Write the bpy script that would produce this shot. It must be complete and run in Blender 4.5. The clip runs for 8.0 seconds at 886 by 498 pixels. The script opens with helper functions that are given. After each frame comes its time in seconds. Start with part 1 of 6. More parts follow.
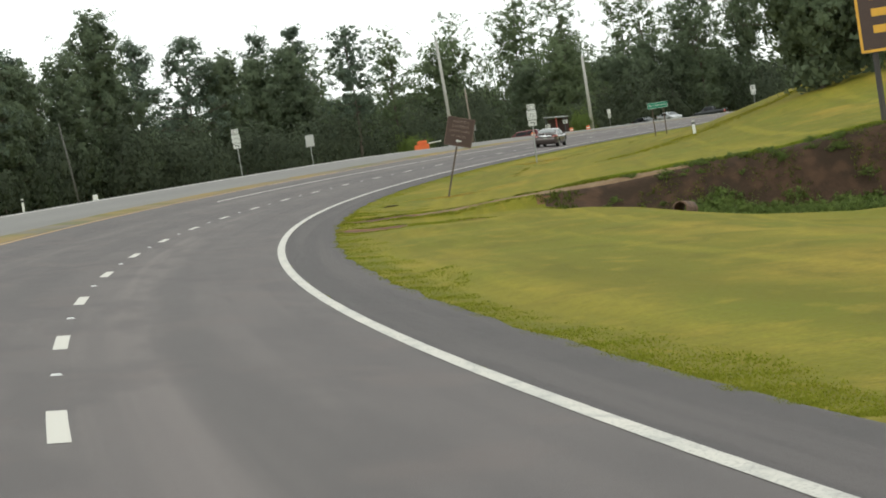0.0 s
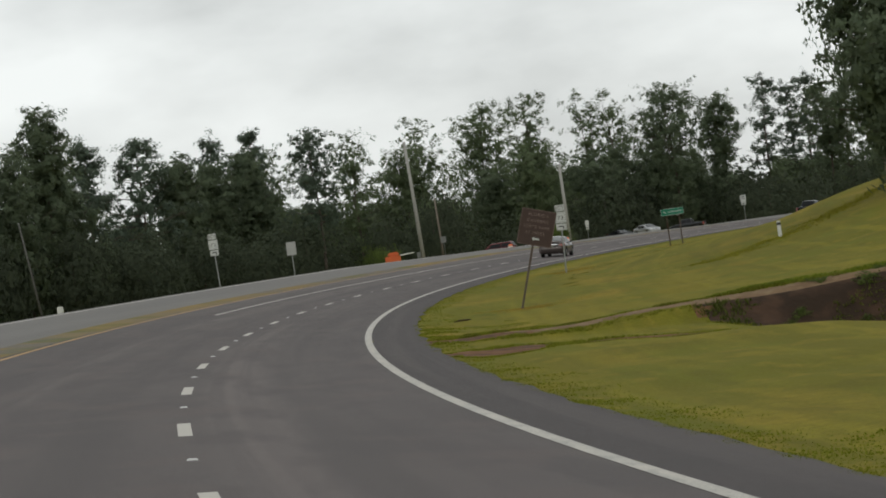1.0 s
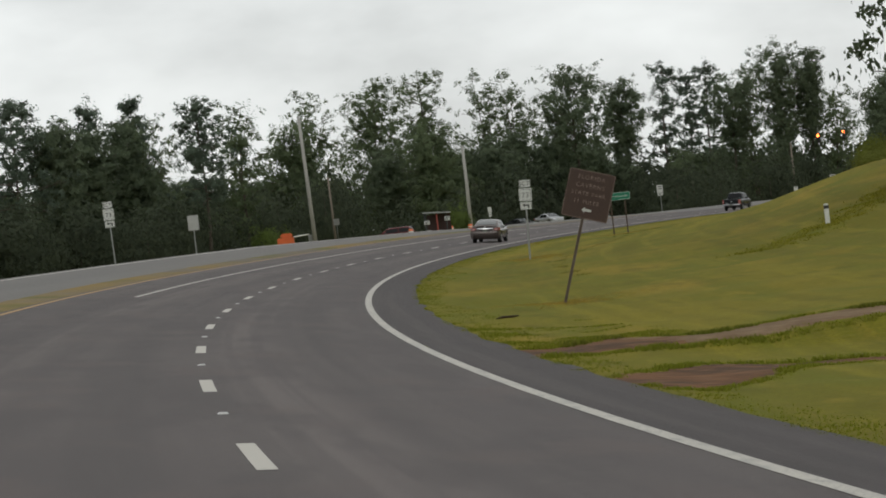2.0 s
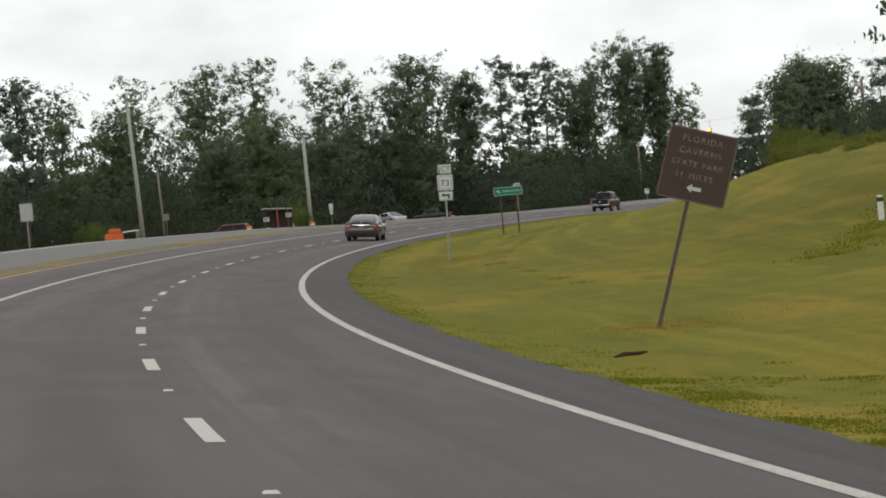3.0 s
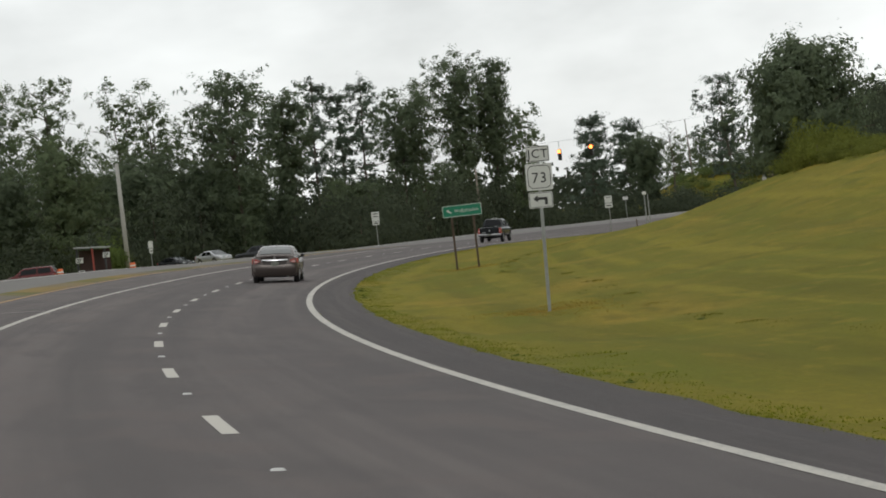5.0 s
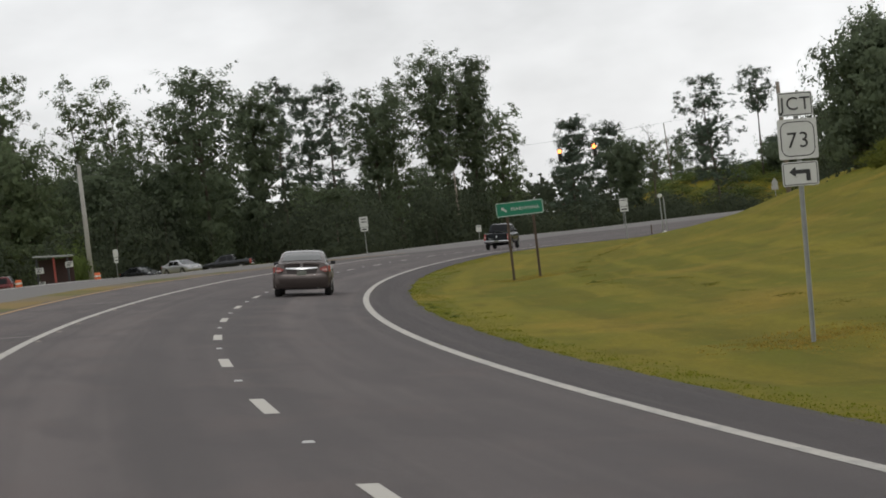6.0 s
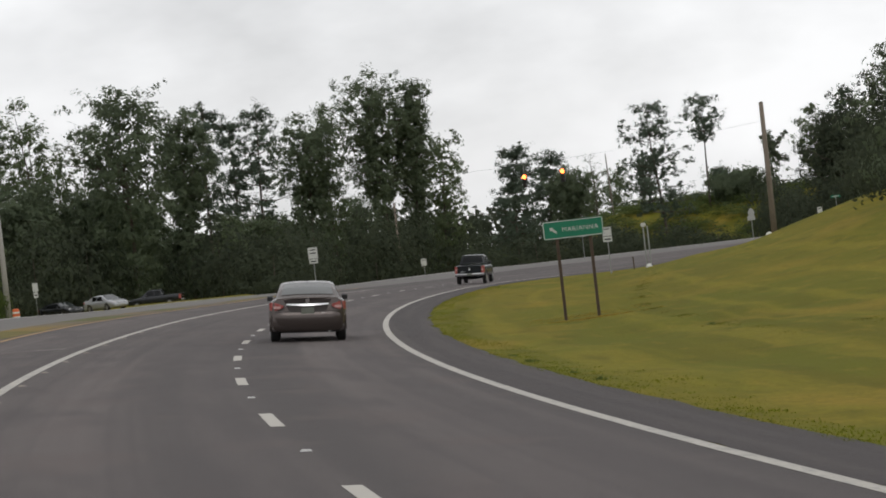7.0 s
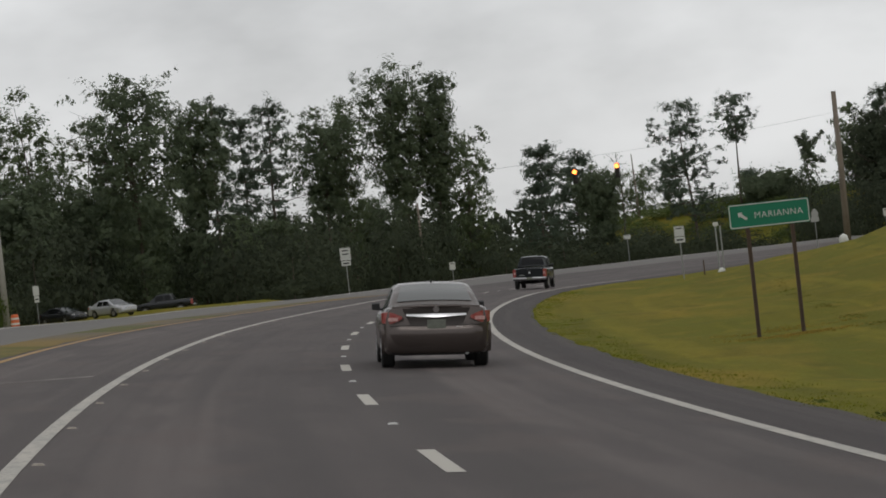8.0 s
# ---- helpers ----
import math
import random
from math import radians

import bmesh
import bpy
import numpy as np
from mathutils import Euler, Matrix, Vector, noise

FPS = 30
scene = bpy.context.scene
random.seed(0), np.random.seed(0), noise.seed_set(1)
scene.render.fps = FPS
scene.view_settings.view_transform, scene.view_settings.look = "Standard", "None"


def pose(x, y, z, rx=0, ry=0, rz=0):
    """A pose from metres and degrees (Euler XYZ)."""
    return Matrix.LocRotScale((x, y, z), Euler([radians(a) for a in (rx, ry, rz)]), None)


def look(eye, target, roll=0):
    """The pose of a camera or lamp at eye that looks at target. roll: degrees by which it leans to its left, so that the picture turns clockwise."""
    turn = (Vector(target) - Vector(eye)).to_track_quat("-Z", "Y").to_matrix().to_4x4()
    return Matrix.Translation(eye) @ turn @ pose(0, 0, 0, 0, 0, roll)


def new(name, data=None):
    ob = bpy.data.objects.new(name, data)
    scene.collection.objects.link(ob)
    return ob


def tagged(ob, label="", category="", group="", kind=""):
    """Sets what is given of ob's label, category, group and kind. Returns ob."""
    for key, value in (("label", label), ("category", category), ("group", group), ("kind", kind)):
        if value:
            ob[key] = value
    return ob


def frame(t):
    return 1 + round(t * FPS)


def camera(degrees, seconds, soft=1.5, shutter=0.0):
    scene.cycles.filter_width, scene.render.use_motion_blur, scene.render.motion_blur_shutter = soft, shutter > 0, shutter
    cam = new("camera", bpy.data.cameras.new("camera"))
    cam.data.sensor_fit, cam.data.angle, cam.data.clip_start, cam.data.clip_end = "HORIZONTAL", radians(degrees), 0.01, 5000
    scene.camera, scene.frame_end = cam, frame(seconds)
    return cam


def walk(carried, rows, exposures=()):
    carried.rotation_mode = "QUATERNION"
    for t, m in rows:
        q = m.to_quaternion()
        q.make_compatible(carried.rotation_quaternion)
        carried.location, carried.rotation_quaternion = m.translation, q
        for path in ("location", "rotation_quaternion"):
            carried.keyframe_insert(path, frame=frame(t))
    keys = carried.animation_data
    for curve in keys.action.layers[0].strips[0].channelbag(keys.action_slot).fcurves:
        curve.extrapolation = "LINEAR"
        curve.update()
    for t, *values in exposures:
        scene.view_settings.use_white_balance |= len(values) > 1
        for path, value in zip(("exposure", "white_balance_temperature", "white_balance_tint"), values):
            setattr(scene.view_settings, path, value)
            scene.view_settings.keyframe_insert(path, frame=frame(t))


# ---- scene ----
# ---- camera and walk ----
cam = camera(18.11, 8.0, soft=1.8)
ROWS = [
    (0.0, (-3.988, 2.735, 1.995), (15.146, 100.819, -1.662), -8.519),
    (0.5, (-4.210, 14.553, 2.038), (14.882, 112.702, 0.527), -8.260),
    (1.0, (-3.970, 26.589, 2.072), (18.191, 124.103, 2.237), -8.281),
    (1.2, (-3.714, 31.473, 2.080), (19.446, 128.751, 1.391), -7.685),
    (2.3, (-2.039, 57.032, 2.176), (26.874, 152.754, 1.067), -5.929),
    (2.5, (-1.466, 61.814, 2.185), (28.993, 157.050, 0.626), -5.557),
    (3.0, (-0.065, 73.327, 2.225), (33.627, 167.467, 0.674), -5.453),
    (3.5, (1.556, 84.607, 2.267), (36.342, 178.342, 0.333), -5.284),
    (4.0, (3.578, 96.092, 2.302), (41.004, 188.819, 1.323), -5.866),
    (4.5, (5.785, 107.330, 2.339), (44.908, 199.355, 1.534), -6.540),
    (5.0, (8.226, 118.506, 2.378), (49.959, 209.376, 1.368), -6.567),
    (5.2, (9.127, 122.534, 2.396), (51.308, 213.197, 1.453), -6.808),
    (6.3, (15.395, 145.966, 2.465), (59.774, 235.573, 1.445), -6.486),
    (6.5, (16.653, 150.291, 2.479), (61.809, 239.508, 1.324), -6.467),
    (7.0, (20.000, 160.818, 2.503), (66.521, 249.338, 2.583), -6.501),
    (7.5, (23.296, 170.699, 2.528), (69.983, 259.129, 3.235), -6.288),
    (8.0, (26.568, 180.374, 2.564), (73.200, 268.835, 2.849), -6.200),
]
walk(cam, [(t, look(eye, aim, roll)) for t, eye, aim, roll in ROWS],
     exposures=((0, 0.62, 6500, 3), (0.5, -0.05, 6500, 6), (0.8, 0.1, 6500, 7), (1.0, -0.33, 6500, 7), (2.3, -0.27, 6500, 9), (2.5, -0.14, 6500, 10), (3.0, 0.0, 6500, 8), (3.5, 0.11, 6500, 8), (4.0, -0.14, 6500, 7), (4.5, -0.17, 6500, 7), (5.0, -0.17, 6500, 8), (6.5, -0.25, 6500, 12), (7.0, -0.25, 6500, 12), (7.5, -0.55, 6500, 11), (8.0, -0.62, 6500, 11)))

# ---- sky and light ----
SUN_UP, SUN_TURN = radians(52), radians(200)
world = bpy.data.worlds.new("overcast_sky")
scene.world = world
world.use_nodes = True
wn, wl = world.node_tree.nodes, world.node_tree.links
wn.clear()
w_out = wn.new("ShaderNodeOutputWorld")
w_bg = wn.new("ShaderNodeBackground")
w_coord = wn.new("ShaderNodeTexCoord")
w_sep = wn.new("ShaderNodeSeparateXYZ")
wl.new(w_coord.outputs["Generated"], w_sep.inputs[0])
# overcast: an even, bright cloud sheet
w_ramp = wn.new("ShaderNodeMapRange")
w_ramp.inputs["From Min"].default_value, w_ramp.inputs["From Max"].default_value = 0.0, 1.0
w_ramp.inputs["To Min"].default_value, w_ramp.inputs["To Max"].default_value = 1.035, 1.05
wl.new(w_sep.outputs["Z"], w_ramp.inputs["Value"])
w_map = wn.new("ShaderNodeMapping")
w_map.inputs["Scale"].default_value = (1.0, 1.0, 2.2)
wl.new(w_coord.outputs["Generated"], w_map.inputs["Vector"])
w_noise = wn.new("ShaderNodeTexNoise")
w_noise.inputs["Scale"].default_value, w_noise.inputs["Detail"].default_value = 9.0, 5.0
w_noise.inputs["Roughness"].default_value = 0.5
wl.new(w_map.outputs[0], w_noise.inputs["Vector"])
w_cloud = wn.new("ShaderNodeMapRange")
w_cloud.inputs["From Min"].default_value, w_cloud.inputs["From Max"].default_value = 0.32, 0.68
w_cloud.inputs["To Min"].default_value, w_cloud.inputs["To Max"].default_value = 0.8, 1.2
wl.new(w_noise.outputs["Fac"], w_cloud.inputs["Value"])
w_mul = wn.new("ShaderNodeMath")
w_mul.operation = "MULTIPLY"
wl.new(w_ramp.outputs[0], w_mul.inputs[0])
wl.new(w_cloud.outputs[0], w_mul.inputs[1])
w_tint = wn.new("ShaderNodeMixRGB")
w_tint.blend_type, w_tint.inputs[0].default_value = "MULTIPLY", 1.0
w_tint.inputs[2].default_value = (0.985, 1.0, 1.0, 1)
wl.new(w_mul.outputs[0], w_tint.inputs[1])
w_sky = wn.new("ShaderNodeTexSky")
w_sky.sky_type, w_sky.sun_disc = "NISHITA", False
w_sky.sun_elevation, w_sky.sun_rotation = SUN_UP, SUN_TURN
w_sky_dim = wn.new("ShaderNodeMixRGB")
w_sky_dim.blend_type, w_sky_dim.inputs[0].default_value = "MULTIPLY", 1.0
w_sky_dim.inputs[2].default_value = (0.08, 0.08, 0.08, 1)
wl.new(w_sky.outputs[0], w_sky_dim.inputs[1])
w_mix = wn.new("ShaderNodeMixRGB")
w_mix.inputs[0].default_value = 0.92
wl.new(w_sky_dim.outputs[0], w_mix.inputs[1])
wl.new(w_tint.outputs[0], w_mix.inputs[2])
wl.new(w_mix.outputs[0], w_bg.inputs["Color"])
w_bg.inputs["Strength"].default_value = 1.0
wl.new(w_bg.outputs[0], w_out.inputs["Surface"])
sun = new("sun", bpy.data.lights.new("sun", "SUN"))
sun.data.energy, sun.data.angle, sun.data.color = 0.42, radians(25), (1, 0.97, 0.93)
sun.matrix_world = pose(0, 0, 60, 90 - 52, 0, 180 - 200)

# ---- the road's own plan: s metres along the right edge line, o metres to the left of it ----
SS = np.arange(0, 722, 2.0)
U3 = SS / 300
KAPPA = (0.20175 - 0.05077 * U3 + 0.0293 * U3 ** 2) / 100
TH = np.cumsum(KAPPA) * 2 - KAPPA
XS, YS = np.cumsum(np.sin(TH)) * 2, np.cumsum(np.cos(TH)) * 2
XS, YS = XS - XS[0], YS - YS[0]
UC = np.minimum(U3, 1.1)
ZS = 10 * (-0.01134 * UC + 0.24938 * UC ** 2 - 0.19747 * UC ** 3)
# past the crossing the road runs downhill
ZS = np.where(SS < 316, ZS, np.interp(SS, [316, 330, 345, 359, 385, 412, 440, 470, 500, 720], [0.34, 0.2, 0.03, -0.16, -0.5, -0.68, -0.85, -1.0, -1.15, -2.0]))
BS = np.interp(SS, [0, 260, 300, 350, 385, 405, 424, 460], [0.0956, 0.0838, 0.066, 0.061, 0.07, 0.074, 0.066, 0.06])
FAR_B = np.interp(SS, [0, 160, 225, 252, 275, 300, 320, 346, 385, 405, 424, 460, 495], [0.09, 0.092, 0.094, 0.086, 0.079, 0.063, 0.06, 0.057, 0.073, 0.0745, 0.067, 0.064, 0.06])


def flat(s, o):
    """x, y of a place on the plan."""
    s, o = np.asarray(s, float), np.asarray(o, float)
    t = np.interp(s, SS, TH)
    back = np.minimum(s, 0)
    return np.interp(s, SS, XS) - np.cos(t) * o + back * np.sin(t), np.interp(s, SS, YS) + np.sin(t) * o + back * np.cos(t)


def road_z(s, o):
    """The carriageway's cross fall runs on past the median, a little steeper or flatter there."""
    o, b = np.asarray(o, float), np.interp(s, SS, BS)
    far = (16.4 * np.interp(s, SS, FAR_B) - 11 * b) / 5.4
    return np.interp(s, SS, ZS) + b * np.minimum(o, 11) + far * np.maximum(o - 11, 0)


def smooth(a, b, x):
    t = np.clip((np.asarray(x, float) - a) / (b - a), 0, 1)
    return t * t * (3 - 2 * t)


SIDE_O = np.array([-160, -90, -60, -35, -26, -22, -19, -16, -13, -9, -5, -2.2, -1.3])
SIDE_Z = np.array([7.5, 6.5, 5.6, 4.1, 2.9, 2.15, 1.4, 0.62, 0.15, -0.2, -0.34, -0.22, -0.13])


def ground_z(s, o):
    s, o = np.broadcast_arrays(np.asarray(s, float), np.asarray(o, float))
    zs, b = np.interp(s, SS, ZS), np.interp(s, SS, BS)
    right = np.interp(o, SIDE_O, SIDE_Z)
    # beyond the crossing the bank dies away
    right = np.where(o < -9, (right + 0.2) * (1 - 0.75 * smooth(350, 400, s)) * (1 + 0.14 * smooth(305, 330, s)) - 0.2, right)
    right = np.where(o < -9, (right + 0.2) * (1 + 0.1 * smooth(205, 245, s) * (1 - smooth(268, 300, s))) - 0.2, right)
    # the verge before the washed-out gully is low, the bank starts behind it
    line = 91.5 + 0.1 * (o + 8)
    low = np.interp(o, [-160, -60, -30, -15, -12.5, -11, -9.7, -8.3, -7, -5, -2.2, -1.3], [-3, -2.7, -2.2, -1.38, -1.04, -0.78, -0.52, -0.32, -0.25, -0.26, -0.22, -0.13])
    hill = smooth(line - 0.6, line + 1.6, s)
    start = np.where(o < -9, (right + 0.2) * (0.38 + 0.62 * smooth(100, 200, s)) - 0.2, right)
    start = start + 0.13 * smooth(-3.5, -8, o) * (1 - smooth(-13, -17, o)) * (1 - smooth(94, 112, s))
    right = low * (1 - hill) + start * hill
    floor = np.interp(o, [-30, -18, -14, -11, -8, -4.5, -2.2], [-2.8, -2.2, -1.68, -1.25, -0.62, -0.42, -0.26])
    cut = smooth(line - 13.5, line - 9, s) * (1 - smooth(line - 0.8, line + 0.9, s)) * smooth(-2.2, -4.5, o) * (1 - smooth(-26, -34, o))
    right = right * (1 - cut) + np.minimum(right, floor) * cut
    # while the road falls away, the bank keeps its height
    # the turf meets the shoulder almost flush
    k = smooth(-2.7, -1.6, o)
    right = right * (1 - k) + (b * o - 0.012) * k
    right = right + np.where(o < -1.3, np.clip(0.3 - zs, 0, 3) * smooth(320, 345, s) * smooth(-5, -11, o), 0)
    edge = road_z(s, 17.0) - zs
    left = np.where(o < 23, edge - 0.03 + (0.75 - edge) * smooth(17.6, 23, o), np.interp(o, [23, 30, 60, 120, 260], [0.72, 0.6, 0.7, 0.6, 0.5]))
    left = left + 0.33 * smooth(31, 37, o) * (1 - smooth(42, 50, o)) * smooth(325, 338, s) * (1 - smooth(358, 368, s))
    dip = smooth(270, 320, s) * smooth(17.6, 21, o) * (1 - smooth(30, 36, o)) + smooth(412, 424, s) * smooth(17.6, 21, o)
    left = left - 0.75 * np.minimum(dip, 1)
    # the side road keeps its level while the main road falls
    left = left + np.clip(-0.1 - zs, 0, 3) * smooth(33, 37, o) * (1 - smooth(424, 440, s))
    # a bright green hillside beyond the side road
    left = left + 7.6 * smooth(556, 598, s) * smooth(26, 46, o) * (1 - smooth(86, 106, o))
    mid = road_z(s, o) - zs - 0.13
    z = np.where(o > 17.0, left - 0.1 * (o < 17.4), np.where(o < -1.1, right, mid))
    return zs + z


def on_ground(s, o):
    x, y = flat(s, o)
    return float(x), float(y), float(ground_z(s, o))


def on_road(s, o):
    x, y = flat(s, o)
    return float(x), float(y), float(road_z(s, o))


def heading(s):
    """Turn about z of a thing whose +y runs along the road."""
    return -math.degrees(float(np.interp(s, SS, TH)))


# ---- materials ----
def material(name, base, rough=0.8, metal=0.0, grain=(), bump=0.0, bump_scale=40.0, spec=0.5, emit=0.0, space="Object", island=0.0, thin=0.0):
    """base colour varied by noise layers: grain = ((scale, amount, colour), ...)"""
    m = bpy.data.materials.new(name)
    m.use_nodes = True
    nodes, links = m.node_tree.nodes, m.node_tree.links
    p = nodes["Principled BSDF"]
    p.inputs["Roughness"].default_value, p.inputs["Metallic"].default_value = rough, metal
    p.inputs["Specular IOR Level"].default_value = spec
    coord = nodes.new("ShaderNodeTexCoord")
    last = nodes.new("ShaderNodeRGB")
    last.outputs[0].default_value = (*base, 1)
    last = last.outputs[0]
    for scale, amount, colour, *edge in grain:
        n = nodes.new("ShaderNodeTexNoise")
        sc = scale if isinstance(scale, tuple) else (scale,) * 3
        mp = nodes.new("ShaderNodeMapping")
        mp.inputs["Scale"].default_value = sc
        links.new(coord.outputs[space], mp.inputs["Vector"])
        links.new(mp.outputs[0], n.inputs["Vector"])
        n.inputs["Scale"].default_value, n.inputs["Detail"].default_value = 1.0, 5.0
        r = nodes.new("ShaderNodeMapRange")
        r.inputs["From Min"].default_value, r.inputs["From Max"].default_value = edge[0] if edge else (0.38, 0.66)
        r.inputs["To Max"].default_value = amount
        links.new(n.outputs["Fac"], r.inputs["Value"])
        mix = nodes.new("ShaderNodeMixRGB")
        links.new(r.outputs[0], mix.inputs[0])
        links.new(last, mix.inputs[1])
        mix.inputs[2].default_value = (*colour, 1)
        last = mix.outputs[0]
    if island:
        g = nodes.new("ShaderNodeNewGeometry")
        r = nodes.new("ShaderNodeMapRange")
        r.inputs["To Min"].default_value, r.inputs["To Max"].default_value = 1 - island, 1 + island
        links.new(g.outputs["Random Per Island"], r.inputs["Value"])
        mix = nodes.new("ShaderNodeMixRGB")
        mix.blend_type, mix.inputs[0].default_value = "MULTIPLY", 1.0
        links.new(last, mix.inputs[1])
        links.new(r.outputs[0], mix.inputs[2])
        last = mix.outputs[0]
    links.new(last, p.inputs["Base Color"])
    if bump:
        n = nodes.new("ShaderNodeTexNoise")
        n.inputs["Scale"].default_value, n.inputs["Detail"].default_value = bump_scale, 4.0
        links.new(coord.outputs[space], n.inputs["Vector"])
        b = nodes.new("ShaderNodeBump")
        b.inputs["Strength"].default_value, b.inputs["Distance"].default_value = bump, 0.03
        links.new(n.outputs["Fac"], b.inputs["Height"])
        links.new(b.outputs[0], p.inputs["Normal"])
    if emit:
        p.inputs["Emission Color"].default_value, p.inputs["Emission Strength"].default_value = (*base, 1), emit
    if thin:
        out = nodes["Material Output"]
        tr = nodes.new("ShaderNodeBsdfTranslucent")
        links.new(last, tr.inputs["Color"])
        mx = nodes.new("ShaderNodeMixShader")
        mx.inputs[0].default_value = thin
        links.new(p.outputs[0], mx.inputs[1])
        links.new(tr.outputs[0], mx.inputs[2])
        links.new(mx.outputs[0], out.inputs["Surface"])
    return m


ASPHALT = material("asphalt", (0.0757, 0.0614, 0.0586), 0.82, space="UV", grain=((60.0, 0.5, (0.0469, 0.0391, 0.0367)), (9.0, 0.35, (0.0920, 0.0754, 0.0710)), ((1.6, 0.2, 1), 0.4, (0.0971, 0.0800, 0.0745)),
    ((0.25, 0.05, 1), 0.6, (0.0552, 0.0446, 0.0437), (0.46, 0.62)), ((0.55, 0.003, 1), 0.85, (0.1144, 0.0940, 0.0875), (0.48, 0.62)), ((0.7, 0.007, 1), 0.8, (0.0481, 0.0391, 0.0376), (0.5, 0.62)), ((2.6, 0.006, 1), 0.45, (0.0572, 0.0465, 0.0446), (0.5, 0.6)),
    ((0.9, 0.16, 1), 0.6, (0.0531, 0.0428, 0.0415), (0.5, 0.6)), ((0.6, 0.3, 1), 0.5, (0.0884, 0.0667, 0.0608), (0.54, 0.64))), bump=0.35, bump_scale=70)
ASPHALT_DARK = material("shoulder_asphalt", (0.0489, 0.0396, 0.0391), 0.88, space="UV", grain=((60.0, 0.5, (0.0674, 0.0554, 0.0521)), (12.0, 0.4, (0.0358, 0.0297, 0.0288)), ((0.8, 0.5, 1), 0.6, (0.0391, 0.0327, 0.0317)), ((2.5, 0.03, 1), 0.8, (0.0674, 0.0554, 0.0530), (0.48, 0.6))), bump=0.4, bump_scale=70)
ASPHALT_OLD = material("old_asphalt", (0.14, 0.132, 0.122), 0.88, space="UV", grain=(((0.6, 0.02, 1), 0.6, (0.108, 0.101, 0.096)), ((0.2, 0.2, 1), 0.4, (0.12, 0.112, 0.1)), (9.0, 0.3, (0.16, 0.15, 0.14))), bump=0.25, bump_scale=50)
PAINT = material("white_road_paint", (0.47, 0.44, 0.385), 0.7, space="UV", grain=(((1.5, 0.4, 1), 0.6, (0.35, 0.34, 0.31)), ((6.0, 2.0, 1), 0.6, (0.27, 0.26, 0.24), (0.5, 0.64)), (30.0, 0.7, (0.14, 0.13, 0.125), (0.54, 0.64))), bump=0.15)
PAINT_OLD = material("half_worn_road_paint", (0.4, 0.375, 0.33), 0.8, space="Object", grain=((0.8, 0.8, (0.1, 0.088, 0.082), (0.42, 0.6)), (9.0, 0.6, (0.14, 0.125, 0.115))), bump=0.15)
PAINT_Y = material("yellow_road_paint", (0.38, 0.22, 0.06), 0.7, space="UV", grain=(((1.5, 0.3, 1), 0.6, (0.36, 0.21, 0.07)), (9.0, 0.4, (0.25, 0.16, 0.08))), bump=0.1)
STUD = material("stud_reflector", (0.5, 0.5, 0.48), 0.35, grain=((25.0, 0.5, (0.38, 0.37, 0.35)),))
STUD_OLD = material("worn_stud", (0.34, 0.31, 0.26), 0.5, grain=((20.0, 0.5, (0.16, 0.12, 0.09)),))
GRASS = material("mown_grass", (0.1840, 0.1560, 0.0138), 0.95, spec=0.1, space="UV", grain=(
    ((0.07, 0.03, 1), 0.7, (0.1124, 0.1280, 0.0101), (0.42, 0.6)), ((0.16, 0.012, 1), 0.65, (0.1070, 0.1080, 0.0092), (0.5, 0.6)), ((0.8, 0.008, 1), 0.6, (0.2621, 0.2150, 0.0239), (0.52, 0.62)), ((0.55, 0.010, 1), 0.55, (0.0963, 0.0940, 0.0083), (0.54, 0.62)),
    ((0.2, 0.07, 1), 0.75, (0.3103, 0.2050, 0.0313), (0.54, 0.68)), ((0.45, 0.12, 1), 0.6, (0.1124, 0.1320, 0.0101), (0.5, 0.62)), ((1.0, 0.3, 1), 0.6, (0.0835, 0.0820, 0.0083), (0.55, 0.68)), ((1.6, 0.6, 1), 0.5, (0.2782, 0.2050, 0.0294), (0.55, 0.68)),
    (3.5, 0.5, (0.1177, 0.1060, 0.0101)), (16.0, 0.55, (0.0910, 0.0820, 0.0083))), bump=0.9, bump_scale=9)
FRINGE = material("verge_blades", (0.172, 0.19, 0.021), 0.9, spec=0.1, grain=((0.25, 0.8, (0.2, 0.2, 0.024)), (1.2, 0.6, (0.158, 0.18, 0.02))), island=0.06, thin=0.55)
# rank grass, its green darkened for the shaded side of the rim
RANK_SHADED = material("shaded_rank_blades", (0.11, 0.12, 0.017), 0.9, spec=0.1, grain=((0.4, 0.8, (0.15, 0.15, 0.02)),), island=0.25, thin=0.4)
WEED = material("weed_leaves", (0.085, 0.12, 0.03), 0.85, spec=0.15, grain=((0.6, 0.7, (0.12, 0.15, 0.036)),), island=0.3, thin=0.4)
STRAW = material("dusty_median_verge", (0.165, 0.145, 0.115), 0.95, spec=0.15, grain=((3.0, 0.5, (0.125, 0.11, 0.09)), (0.05, 0.9, (0.24, 0.165, 0.05), (0.45, 0.56)), (0.12, 0.8, (0.11, 0.12, 0.03), (0.53, 0.62)), (0.7, 0.6, (0.25, 0.17, 0.05), (0.55, 0.64)), (9.0, 0.4, (0.1, 0.088, 0.07))), bump=0.8, bump_scale=12)
CLAY = material("red_clay", (0.155, 0.074, 0.034), 0.95, spec=0.1, grain=((8.0, 0.6, (0.055, 0.034, 0.022)), (0.4, 0.9, (0.066, 0.04, 0.025), (0.45, 0.58)), (2.0, 0.6, (0.2, 0.108, 0.056), (0.48, 0.64))), bump=1.0, bump_scale=6)
